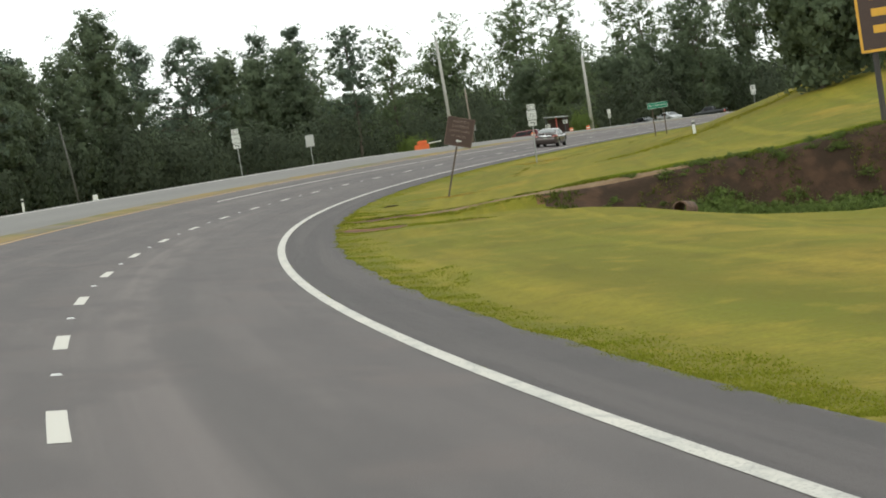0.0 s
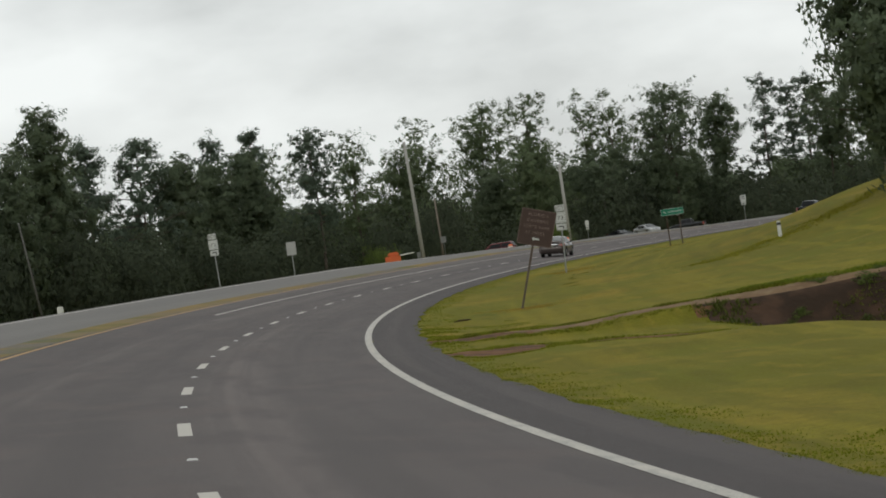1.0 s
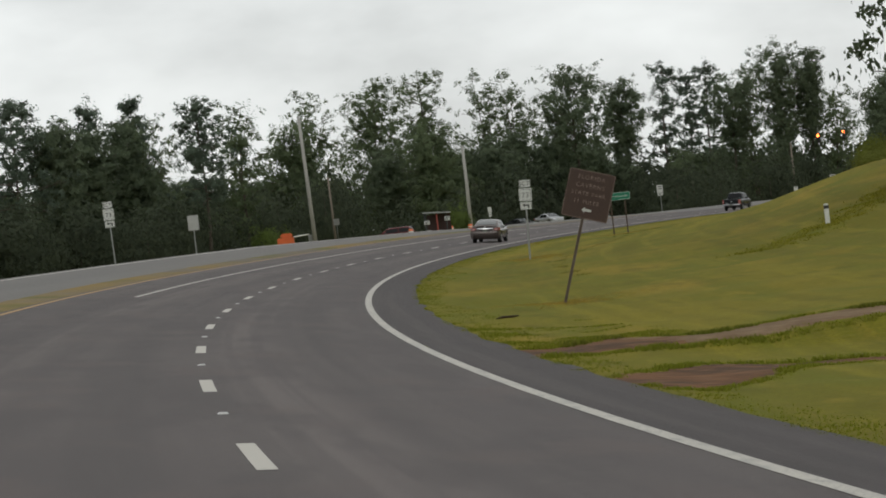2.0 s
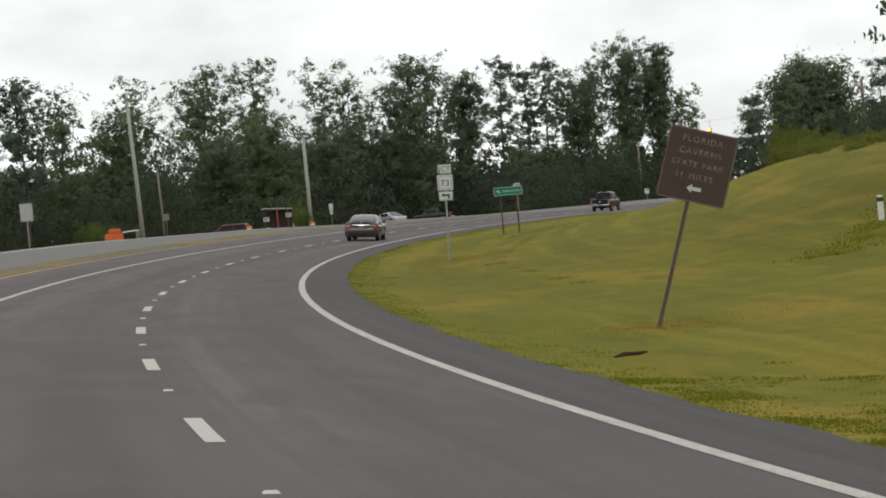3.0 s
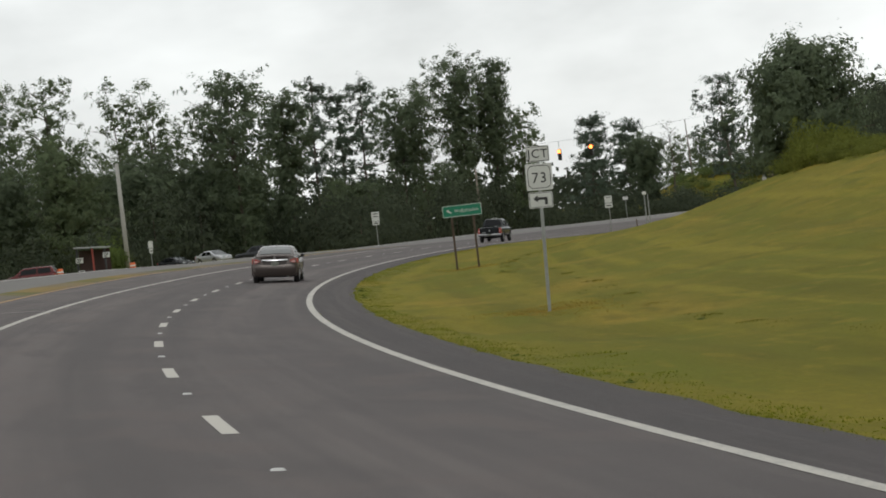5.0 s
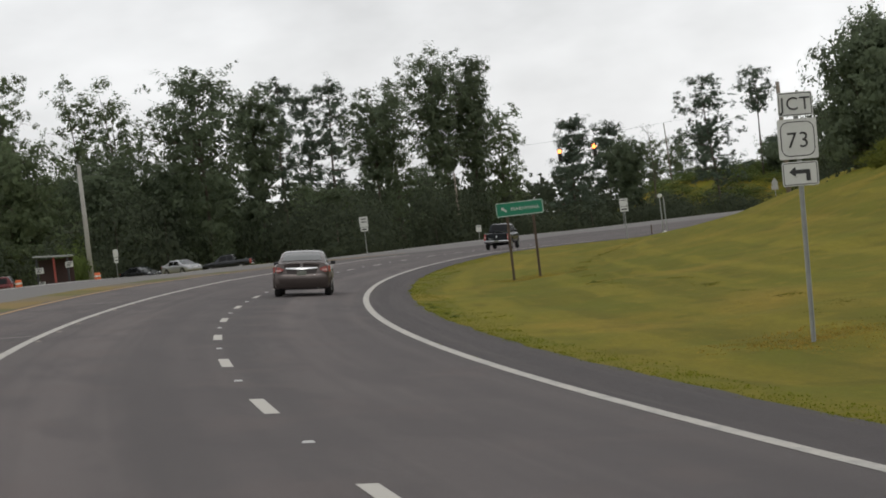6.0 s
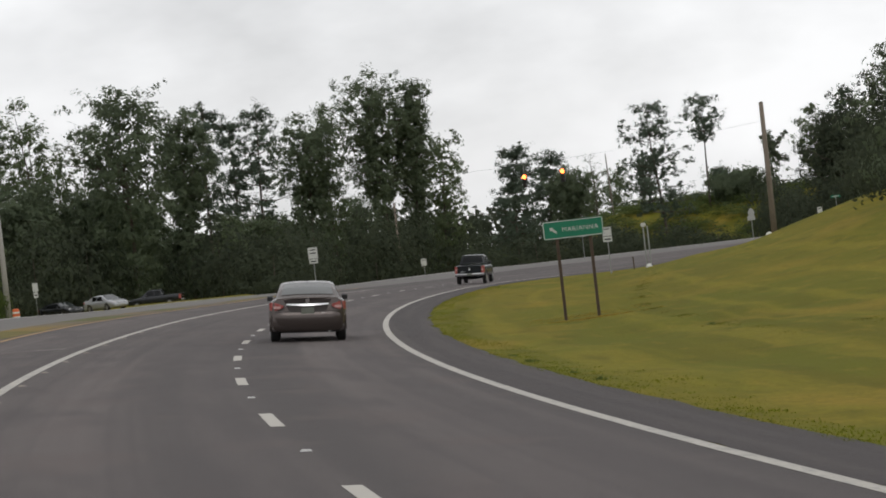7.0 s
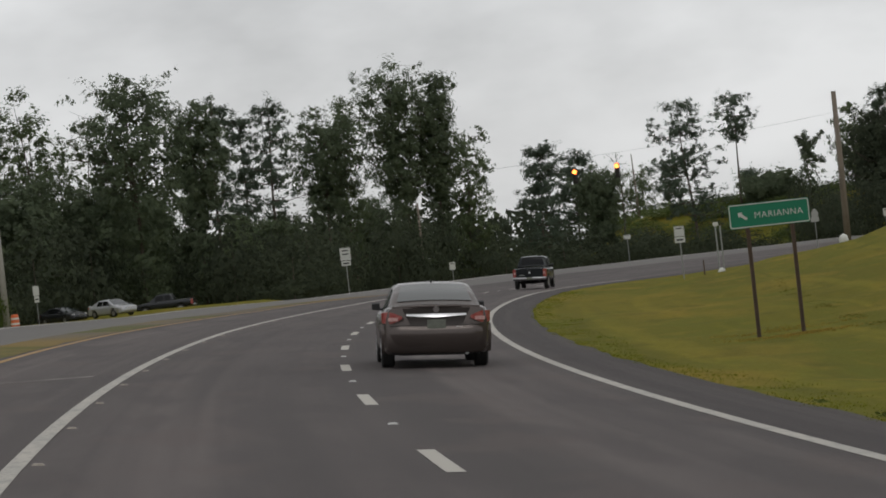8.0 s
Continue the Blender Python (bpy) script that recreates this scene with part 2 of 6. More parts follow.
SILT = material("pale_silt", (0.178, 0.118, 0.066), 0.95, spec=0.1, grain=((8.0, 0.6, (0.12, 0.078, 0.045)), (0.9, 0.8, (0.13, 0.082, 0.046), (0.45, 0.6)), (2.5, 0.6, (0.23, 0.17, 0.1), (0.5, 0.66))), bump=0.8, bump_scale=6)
# ditch soil: damp, and coloured darker still for the shade under the overhang
DAMP_SHADED = material("shaded_damp_soil", (0.051, 0.031, 0.020), 0.95, spec=0.1, grain=((8.0, 0.6, (0.025, 0.017, 0.012)), (0.4, 0.9, (0.031, 0.021, 0.014), (0.45, 0.58)), (2.0, 0.6, (0.076, 0.044, 0.027), (0.48, 0.62))), bump=1.0, bump_scale=6)
LEAF_DARK = material("hardwood_leaves", (0.117, 0.150, 0.089), 0.7, spec=0.25, grain=((0.2, 0.8, (0.084, 0.113, 0.068)), (1.1, 0.5, (0.143, 0.172, 0.094))), island=0.15, thin=0.45)
LEAF_MID = material("vine_leaves", (0.125, 0.165, 0.081), 0.7, spec=0.25, grain=((0.25, 0.8, (0.092, 0.125, 0.067)), (1.1, 0.5, (0.155, 0.179, 0.092))), island=0.15, thin=0.45)
# darker copy of the leaves: shade inside the wood is painted into it
LEAF_SHADED = material("shade_darkened_leaves", (0.065, 0.079, 0.053), 0.9, spec=0.06, grain=((0.2, 0.8, (0.046, 0.057, 0.040)), (1.1, 0.5, (0.083, 0.096, 0.055))), island=0.12, thin=0.4)
LEAF_LIGHT = material("bright_leaves", (0.125, 0.168, 0.04), 0.75, spec=0.2, grain=((0.3, 0.8, (0.09, 0.125, 0.036)),), island=0.25, thin=0.4)
LEAF_CREST = material("crest_bush_leaves", (0.140, 0.158, 0.031), 0.85, spec=0.12, grain=((0.35, 0.8, (0.090, 0.113, 0.027)), (1.3, 0.5, (0.171, 0.171, 0.034))), island=0.2, thin=0.45)
LEAF_SCRUB = material("hillside_scrub_leaves", (0.092, 0.13, 0.042), 0.8, spec=0.15, grain=((0.15, 0.8, (0.07, 0.092, 0.03)), (1.1, 0.4, (0.13, 0.15, 0.04))), island=0.15, thin=0.4)
NEEDLE = material("pine_needles", (0.103, 0.135, 0.094), 0.7, spec=0.25, grain=((0.3, 0.8, (0.075, 0.102, 0.072)),), island=0.3, thin=0.35)
BARK = material("bark", (0.11, 0.088, 0.07), 0.95, spec=0.2, grain=(((3, 3, 0.6), 0.7, (0.06, 0.05, 0.042)), (8.0, 0.4, (0.17, 0.145, 0.12))), bump=0.8, bump_scale=12)
POLE_GREY = material("weathered_concrete_pole", (0.34, 0.33, 0.30), 0.9, grain=(((2, 2, 0.3), 0.5, (0.25, 0.24, 0.22)), (10.0, 0.3, (0.4, 0.39, 0.36))), bump=0.2)
POLE_WOOD = material("weathered_wooden_pole", (0.20, 0.165, 0.13), 0.9, grain=(((6, 6, 0.4), 0.7, (0.12, 0.1, 0.08)), (2.0, 0.3, (0.26, 0.22, 0.18))), bump=0.4)
GALV = material("galvanised_steel", (0.36, 0.37, 0.36), 0.5, 0.7, grain=((8.0, 0.5, (0.27, 0.28, 0.27)),))
POST_DARK = material("dark_creosoted_post", (0.045, 0.04, 0.036), 0.85, grain=(((6, 6, 0.4), 0.7, (0.07, 0.06, 0.052)),), bump=0.4)
POLE_DARK = material("grey_weathered_pole", (0.1, 0.096, 0.086), 0.9, grain=(((6, 6, 0.4), 0.6, (0.07, 0.066, 0.06)),), bump=0.3)
POST_BROWN = material("weathered_steel_post", (0.15, 0.115, 0.09), 0.7, 0.2, grain=((6.0, 0.6, (0.1, 0.07, 0.05)), (0.8, 0.4, (0.19, 0.16, 0.14))))
RUST = material("brown_steel_post", (0.085, 0.062, 0.045), 0.7, 0.2, grain=((6.0, 0.6, (0.13, 0.08, 0.05)),))
SIGN_BACK = material("bare_aluminium", (0.42, 0.42, 0.41), 0.45, 0.7, grain=((3.0, 0.4, (0.34, 0.34, 0.33)),))
BROWN = material("brown_sign_sheet", (0.05, 0.026, 0.018), 0.5, grain=((2.5, 0.5, (0.04, 0.021, 0.016)), (14.0, 0.3, (0.065, 0.036, 0.026))))
GREEN = material("green_sign_sheet", (0.0, 0.16, 0.085), 0.45, grain=((3.0, 0.5, (0.0, 0.13, 0.07)),))
WHITE = material("white_sign_sheet", (0.55, 0.56, 0.53), 0.5, grain=((3.0, 0.5, (0.46, 0.47, 0.45)), (15.0, 0.3, (0.6, 0.6, 0.58))))
LEGEND = material("sign_legend", (0.50, 0.50, 0.47), 0.5, grain=((6.0, 0.4, (0.42, 0.42, 0.4)),))
LEGEND_OLD = material("faded_sign_legend", (0.27, 0.21, 0.18), 0.6, grain=((5.0, 0.8, (0.11, 0.07, 0.055)), (14.0, 0.5, (0.09, 0.055, 0.045), (0.45, 0.6))))
BLACK = material("black_legend", (0.02, 0.02, 0.02), 0.5, grain=((6.0, 0.4, (0.035, 0.035, 0.035)),))
YELLOW = material("yellow_sign_legend", (0.62, 0.33, 0.03), 0.5, grain=((4.0, 0.5, (0.5, 0.26, 0.03)),))
ORANGE = material("safety_orange", (0.65, 0.13, 0.03), 0.55, grain=((3.0, 0.4, (0.5, 0.1, 0.03)),))
WHITE_PLASTIC = material("white_plastic", (0.62, 0.62, 0.58), 0.5, grain=((4.0, 0.4, (0.5, 0.5, 0.46)),))
RED_BOARD = material("red_painted_board", (0.3, 0.06, 0.045), 0.7, grain=((3.0, 0.5, (0.2, 0.05, 0.04)),))
DARK_RED = material("dark_red_brown_board", (0.045, 0.022, 0.02), 0.8, grain=((2.0, 0.5, (0.03, 0.018, 0.017)), (12.0, 0.4, (0.065, 0.034, 0.03))))
DARK = material("dark_shed_sheet", (0.035, 0.036, 0.04), 0.7, grain=((2.0, 0.5, (0.055, 0.055, 0.06)),))
TYRE = material("tyre_rubber", (0.02, 0.02, 0.02), 0.8, grain=((9.0, 0.4, (0.03, 0.03, 0.03)),))
RIM = material("alloy_rim", (0.4, 0.4, 0.41), 0.3, 0.9)
GLASS = material("dark_car_glass", (0.025, 0.03, 0.032), 0.06, spec=0.6)
# paler base colour stands in for the sky mirrored in the rear window
GLASS_REAR = material("sky_lit_car_glass", (0.085, 0.09, 0.088), 0.15, spec=0.8)
LAMP_PINK = material("pale_lamp_lens", (0.62, 0.4, 0.37), 0.15, grain=((30.0, 0.6, (0.42, 0.16, 0.15)),))
GLASS_DARK = material("black_tinted_glass", (0.008, 0.009, 0.01), 0.18, spec=0.18)
CHROME = material("chrome", (0.85, 0.85, 0.86), 0.28, 1.0)
LAMP_RED = material("tail_lamp_red", (0.3, 0.05, 0.045), 0.15, grain=((14.0, 0.6, (0.42, 0.17, 0.15)),))
LAMP_WHITE = material("clear_lamp", (0.6, 0.6, 0.6), 0.1)
PLATE = material("number_plate", (0.12, 0.13, 0.105), 0.4, grain=((20.0, 0.5, (0.2, 0.21, 0.175)),))
BUMPER_STEEL = material("dull_chrome_bumper", (0.42, 0.42, 0.43), 0.3, 0.9, grain=((12.0, 0.4, (0.3, 0.3, 0.31)),))
# body bronze darkened to paint in the shade round the plate
BOOT_SHADE = material("bronze_boot_shade", (0.05, 0.042, 0.039), 0.3, 0.3, grain=((60.0, 0.4, (0.07, 0.058, 0.054)),))
RUBBER = material("black_plastic", (0.02, 0.02, 0.021), 0.55)
GLOW = material("lit_signal_lens", (1.0, 0.17, 0.03), 0.4, emit=12.0)
LENS_OFF = material("unlit_signal_lens", (0.04, 0.03, 0.02), 0.3)


# ---- building helpers ----
def mesh_from(name, verts, faces, mat, smooth_faces=False):
    me = bpy.data.meshes.new(name)
    me.from_pydata([tuple(v) for v in verts], [], [tuple(f) for f in faces])
    me.materials.append(mat)
    if smooth_faces:
        me.polygons.foreach_set("use_smooth", [True] * len(me.polygons))
    me.update()
    return me


def part(name, bm, mat, parent=None, label="", smooth_faces=False):
    me = bpy.data.meshes.new(name)
    if smooth_faces:
        for f in bm.faces:
            f.smooth = True
    bm.to_mesh(me)
    bm.free()
    me.materials.append(mat)
    ob = new(name, me)
    ob.parent = parent
    return tagged(ob, label)


def part_mesh(name, me, parent=None, label=""):
    ob = new(name, me)
    ob.parent = parent
    return tagged(ob, label)


def thing(name, label, category, group="", kind="", at=None):
    ob = new(name)
    ob.empty_display_size = 0.2
    tagged(ob, label, category, group, kind)
    if at is not None:
        ob.matrix_basis = at
    return ob


def box(bm, size, m=None, bevel=0.0):
    g = bmesh.ops.create_cube(bm, size=1.0, matrix=(m or Matrix()) @ Matrix.Diagonal((*size, 1)))
    if bevel:
        es = list({e for v in g["verts"] for e in v.link_edges})
        bmesh.ops.bevel(bm, geom=es, offset=bevel, segments=2, affect="EDGES")
    return bm


def boxed(size, m=None, bevel=0.0):
    return box(bmesh.new(), size, m, bevel)


def tube(bm, pts, radii, n=8, cap=True):
    """A tapered tube along points."""
    rings = []
    pts = [Vector(p) for p in pts]
    for i, p in enumerate(pts):
        d = (pts[min(i + 1, len(pts) - 1)] - pts[max(i - 1, 0)]).normalized()
        a = d.cross(Vector((0, 0, 1)) if abs(d.z) < 0.9 else Vector((1, 0, 0))).normalized()
        b = d.cross(a)
        rings.append([bm.verts.new(p + (a * math.cos(k * 2 * math.pi / n) + b * math.sin(k * 2 * math.pi / n)) * radii[i]) for k in range(n)])
    for r, q in zip(rings, rings[1:]):
        for k in range(n):
            bm.faces.new((r[k], r[(k + 1) % n], q[(k + 1) % n], q[k]))
    if cap:
        bm.faces.new(rings[-1])
        bm.faces.new(rings[0][::-1])
    return bm


def tubed(pts, radii, n=8):
    bm = tube(bmesh.new(), pts, radii, n)
    bmesh.ops.recalc_face_normals(bm, faces=bm.faces)
    return bm


def strip(name, s0, s1, edges, lift, mat, step=3.0, wobble=0.0, kind="structure", parent=None, label="", category=""):
    """A sheet along the road between offsets; edges: rows of o, or functions of s."""
    n = max(2, int((s1 - s0) / step) + 1)
    s = np.linspace(s0, s1, n)
    cols = [e(s) if callable(e) else np.full(n, float(e)) for e in edges]
    verts, faces = [], []
    for j, o in enumerate(cols):
        if wobble and j in (0, len(cols) - 1):
            o = o + np.array([noise.noise((a * 0.35, j * 7.0, 0)) * wobble for a in s])
        x, y = flat(s, o)
        verts += list(zip(x, y, road_z(s, o) + lift))
    for j in range(len(cols) - 1):
        for i in range(n - 1):
            a, b = j * n + i, (j + 1) * n + i
            faces.append((a, a + 1, b + 1, b))
    me = mesh_from(name, verts, faces, mat)
    uv = me.uv_layers.new(name="plan")
    flat_uv = np.stack([np.concatenate(cols), np.tile(s, len(cols))], 1)
    index = np.empty(len(me.loops), int)
    me.loops.foreach_get("vertex_index", index)
    uv.data.foreach_set("uv", flat_uv[index].ravel().astype(np.float32))
    ob = new(name, me)
    ob.parent = parent
    return tagged(ob, label, category, "", kind if parent is None else "")


WASH_O = [-13, -11, -9, -7, -5.4, -4.7, -4, -3.3, -2.4, -1.8, -1.2]
WASH_FAR = [93.0, 93.2, 93.8, 94.9, 95.3, 95.3, 96.2, 96.6, 94.6, 93.7, 93.7]
WASH_NEAR = [92.3, 92.3, 92.3, 92.2, 92.1, 92.1, 92.1, 91.9, 91.6, 91.2, 90.8]


def wash_strip(s, o):
    """How far a place lies inside the narrow wash that runs down to the shoulder."""
    if o < -13:
        return -9.0
    return min(s - float(np.interp(o, WASH_O, WASH_NEAR)), float(np.interp(o, WASH_O, WASH_FAR)) - s)


def bare(s, o):
    """How far a place lies inside the washed-out gully or the washes beside the shoulder (above 0: bare clay)."""
    line = 91.5 + 0.1 * (o + 8)
    n = noise.noise((s * 0.45, o * 0.3, 2)) + 0.6 * noise.noise((s * 1.6, o * 1.2, 8))
    foot = float(np.interp(o, [-13, -11, -9, -8.0, -7.4], [-11, -8.0, -1.6, -0.4, 3.0]))
    ditch = min(s - line - foot, float(np.interp(o, [-13, -9, -6], [93.2, 92.9, 92.0])) - s)
    low_far = float(np.interp(o, [-4.4, -3.4, -2.6, -1.96, -1.56, -1.4], [87.0, 87.4, 86.8, 85.3, 84.5, 83.8]))
    low_near = float(np.interp(o, [-4.4, -3.4, -2.06, -1.6, -1.45], [86.0, 83.5, 80.8, 81.2, 82.6]))
    low_wash = min(low_far - s, s - low_near)
    ditch = min(ditch, 0.6 * (o + 24)) + 1.2 * noise.noise((s * 0.22, o * 0.22, 6))
    return max(ditch + 0.5 * n, wash_strip(s, o) + 0.3 * n, low_wash + 0.35 * n)


def unevenness(x, y, o):
    """Small humps of the grass beside the road."""
    k = np.where(o < -2, 1, np.where(o > 20, 2.0, 0)) * np.clip(np.abs(o + 2), 0, 0.8) / 0.8
    n = [0.09 * noise.noise((a * 0.3, b * 0.3, 0)) + 0.14 * noise.noise((a * 0.08, b * 0.08, 5)) for a, b in zip(x.ravel(), y.ravel())]
    return k * np.array(n).reshape(x.shape)


# ---- ground: one sheet, out to the horizon ----
def build_ground():
    s = np.concatenate([np.arange(-60, 60, 4.0), np.arange(60, 76, 0.8), np.arange(76, 100, 0.22), np.arange(100, 130, 0.8), np.arange(130, 340, 2.0), np.arange(340, 701, 4.0)])
    o = np.concatenate([[-120, -95, -75, -60, -50, -42, -35], np.arange(-30, -20, 0.8), np.arange(-20, -1.9, 0.24), [-1.7, -1.45, -1.15, -1.0, 0, 4, 8, 12, 16.8, 17.3, 18, 18.7, 20, 23, 27, 33, 40, 50, 65, 85, 110, 150]])
    S, O = np.meshgrid(s, o, indexing="ij")
    # draw the sheet's rows to the rims of the bare clay, so that these run smoothly
    for i in np.nonzero((s > 76.5) & (s < 99.5))[0]:
        for j in np.nonzero((o > -20) & (o < -1.4))[0]:
            for rim in (bare, wash_strip):
                v = rim(s[i], o[j])
                slope = (rim(s[i] + 0.05, o[j]) - v) / 0.05
                if abs(v) < 0.12 and abs(slope) > 0.4:
                    S[i, j] = s[i] - np.clip(v / slope, -0.1, 0.1)
                    break
    X, Y = flat(S, O)
    Z = ground_z(S, O)
    Z = Z + unevenness(X, Y, O)
    ni, nj = S.shape
    verts = list(zip(X.ravel(), Y.ravel(), Z.ravel()))
    faces = [(i * nj + j, (i + 1) * nj + j, (i + 1) * nj + j + 1, i * nj + j + 1) for i in range(ni - 1) for j in range(nj - 1)]
    faces = [f[::-1] for f in faces]
    loop = [i * nj for i in range(ni)] + [(ni - 1) * nj + j for j in range(1, nj)] + [i * nj + nj - 1 for i in range(ni - 2, -1, -1)] + [j for j in range(nj - 2, 0, -1)]
    cx, cy = flat(320, 60)
    ring = []
    for v in loop:
        d = Vector((verts[v][0] - cx, verts[v][1] - cy, 0)).normalized()
        ring.append(len(verts))
        verts.append((cx + d.x * 4000, cy + d.y * 4000, 0.0))
    for k in range(len(loop)):
        a, b = loop[k], loop[(k + 1) % len(loop)]
        faces.append((a, b, ring[(k + 1) % len(loop)], ring[k]))
    me = mesh_from("ground", verts, faces, GRASS, True)
    me.materials.append(CLAY)
    me.materials.append(DAMP_SHADED)
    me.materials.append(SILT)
    for k in range((ni - 1) * (nj - 1)):
        i, j = divmod(k, nj - 1)
        if 76 < s[i] < 100 and -30 < o[j] < -1.4:
            a, b = (s[i] + s[i + 1]) / 2, (o[j] + o[j + 1]) / 2
            if bare(a, b) > 0:
                patch = 1.6 * noise.noise((a * 0.7, b * 0.7, 4))
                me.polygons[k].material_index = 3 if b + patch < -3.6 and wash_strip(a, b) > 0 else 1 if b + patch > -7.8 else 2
    uv = me.uv_layers.new(name="plan")
    plan = np.concatenate([np.stack([O.ravel(), S.ravel()], 1), np.array([(v[0] * 0.2, v[1] * 0.2) for v in verts[ni * nj:]])])
    index = np.empty(len(me.loops), int)
    me.loops.foreach_get("vertex_index", index)
    uv.data.foreach_set("uv", plan[index].ravel().astype(np.float32))
    return tagged(new("ground", me), "mown yellow-green grass verge rising to a bank", "grass", "", "structure")


build_ground()

# ---- road ----
YELLOW_O = lambda s: np.interp(s, [-40, 90, 140, 200, 245, 300, 360], [9.0, 9.25, 9.7, 10.15, 10.75, 10.7, 10.7])
MED_O = lambda s: np.interp(s, [-40, 90, 140, 200, 245, 300, 335, 350], [10.4, 10.6, 11.2, 11.7, 12.3, 12.3, 11.6, 10.9])
road = strip("road", -60, 522, (-0.05, 3.7, 7.4, 9.0, lambda s: YELLOW_O(s) + 0.35), 0.0, ASPHALT, label="grey asphalt carriageway curving right, slightly banked", category="road")
strip("road_shoulder", -60, 522, (-1.4, -0.8, -0.05), 0.0, ASPHALT_DARK, step=1.0, wobble=0.16, label="dark asphalt shoulder beside the edge line", category="road")
far_road = strip("road_opposing", -60, 522, (MED_O, 14, 16.9), 0.0, ASPHALT_OLD, label="pale worn asphalt of the opposing carriageway", category="road")
strip("median", -60, 350, (lambda s: YELLOW_O(s) + 0.22, lambda s: (YELLOW_O(s) + MED_O(s)) / 2 + 0.15, lambda s: MED_O(s) + 0.12), 0.006, STRAW, step=1.0, wobble=0.12, label="narrow median of dry straw-coloured grass", category="grass")
strip("road_crossing", 350, 522, (10.9, 11.05, MED_O), 0.0, ASPHALT, label="asphalt of the junction", category="road")
strip("edge_line", -60, 368, (-0.09, 0.09), 0.005, PAINT, parent=road, label="worn white edge line")
strip("turn_lane_line", 137, 330, (7.33, 7.51), 0.005, PAINT, parent=road, label="worn white turn lane line")
strip("yellow_line", -60, 345, (lambda s: YELLOW_O(s) - 0.08, lambda s: YELLOW_O(s) + 0.08), 0.005, PAINT_Y, parent=road, label="worn yellow edge line")
strip("far_edge_line", -60, 522, (16.3, 16.5), 0.005, PAINT, parent=far_road, label="white edge line")


def cross_line(s_near, s_far, o_near, o_far, width, label):
    """A slanting painted line across part of the turn lane."""
    verts = []
    for k in np.linspace(0, 1, 7):
        o = o_near + (o_far - o_near) * k
        for side in (-width / 2, width / 2):
            s = s_near + (s_far - s_near) * k + side
            x, y = flat(s, o)
            verts.append((float(x), float(y), float(road_z(s, o)) + 0.005))
    part_mesh("cross_line", mesh_from("cross_line", verts, [(2 * i, 2 * i + 2, 2 * i + 3, 2 * i + 1) for i in range(6)], PAINT_OLD), road, label)


cross_line(229.6, 227.3, 8.0, 9.45, 0.3, "worn white line slanting across the turn lane")
cross_line(198.7, 197.2, 7.62, 8.7, 0.25, "worn white line slanting across the turn lane")


def dash_and_stud(s, o):
    n = 4
    ss = np.linspace(s - 1.525, s + 1.525, n)
    verts = []
    for a in ss:
        for side in (-0.085, 0.085):
            x, y = flat(a, o + side)
            verts.append((float(x), float(y), float(road_z(a, o + side)) + 0.005))
    faces = [(2 * i, 2 * i + 2, 2 * i + 3, 2 * i + 1) for i in range(n - 1)]
    part_mesh("lane_dash", mesh_from("lane_dash", verts, faces, PAINT), road)


def stud(s, o, mesh):
    ob = part_mesh("road_stud", mesh, road)
    ob.matrix_basis = pose(*on_road(s, o), 0, math.degrees(math.atan(float(np.interp(s, SS, BS)))), heading(s))


stud_bm = bmesh.new()
bmesh.ops.create_cube(stud_bm, size=1.0, matrix=Matrix.Translation((0, 0, 0.011)) @ Matrix.Diagonal((0.12, 0.10, 0.018, 1)))
for v in stud_bm.verts:
    if v.co.z > 0.01:
        v.co.x, v.co.y = v.co.x * 0.7, v.co.y * 0.5
stud_me = bpy.data.meshes.new("road_stud")
stud_bm.to_mesh(stud_me)
stud_me.materials.append(STUD)
for k in range(-4, 28):
    sk = 23.5 + 12.19 * k
    dash_and_stud(sk, 3.66)
    stud(sk + 6.1, 3.66, stud_me)
dull_me = stud_me.copy()
dull_me.materials[0] = STUD_OLD
for k in range(20):
    stud(195 + 6.1 * k, 7.22, dull_me)
# ---- trees ----


def leaf_cloud(rng, centres, radii, count, size, squash=0.75, sprays=5, outward=0.9):
    """Small three-cornered leaves in loose sprays round clump centres, turned outwards and up, each a little its own way."""
    c0 = np.repeat(np.array(centres), sprays, axis=0)
    r = np.repeat(np.array(radii), sprays)
    c = c0 + rng.normal(size=c0.shape) * r[:, None] * np.array([0.6, 0.6, 0.6 * squash])
    k = max(4, int(count / sprays))
    p = np.repeat(c, k, axis=0)
    rr = np.repeat(r, k)
    n = len(p)
    off = rng.normal(size=(n, 3)) * np.array([0.4, 0.4, 0.36 * squash])
    p = p + off * rr[:, None]
    near = np.exp(-(off ** 2).sum(1) / 0.3)
    mid = np.mean(np.array(centres), axis=0)
    d = p - mid
    d[:, 2] *= 0.35
    d = d / (np.linalg.norm(d, axis=1)[:, None] + 0.2) * outward + (p - np.repeat(c0, k, axis=0)) / rr[:, None] * 0.5 + rng.normal(size=(n, 3)) * 0.3
    d[:, 2] += 0.12
    d /= np.linalg.norm(d, axis=1)[:, None]
    a = np.cross(d, rng.normal(size=(n, 3)))
    a /= np.linalg.norm(a, axis=1)[:, None]
    b = np.cross(d, a)
    w = (size * (0.8 + 0.7 * near) * rng.uniform(0.6, 1.35, n))[:, None]
    q = np.stack([p - a * w, p + a * w * 0.8 - b * w * 0.62, p + a * w * 0.55 + b * w * 0.7], 1).reshape(-1, 3)
    return q, np.arange(len(q)).reshape(-1, 3)


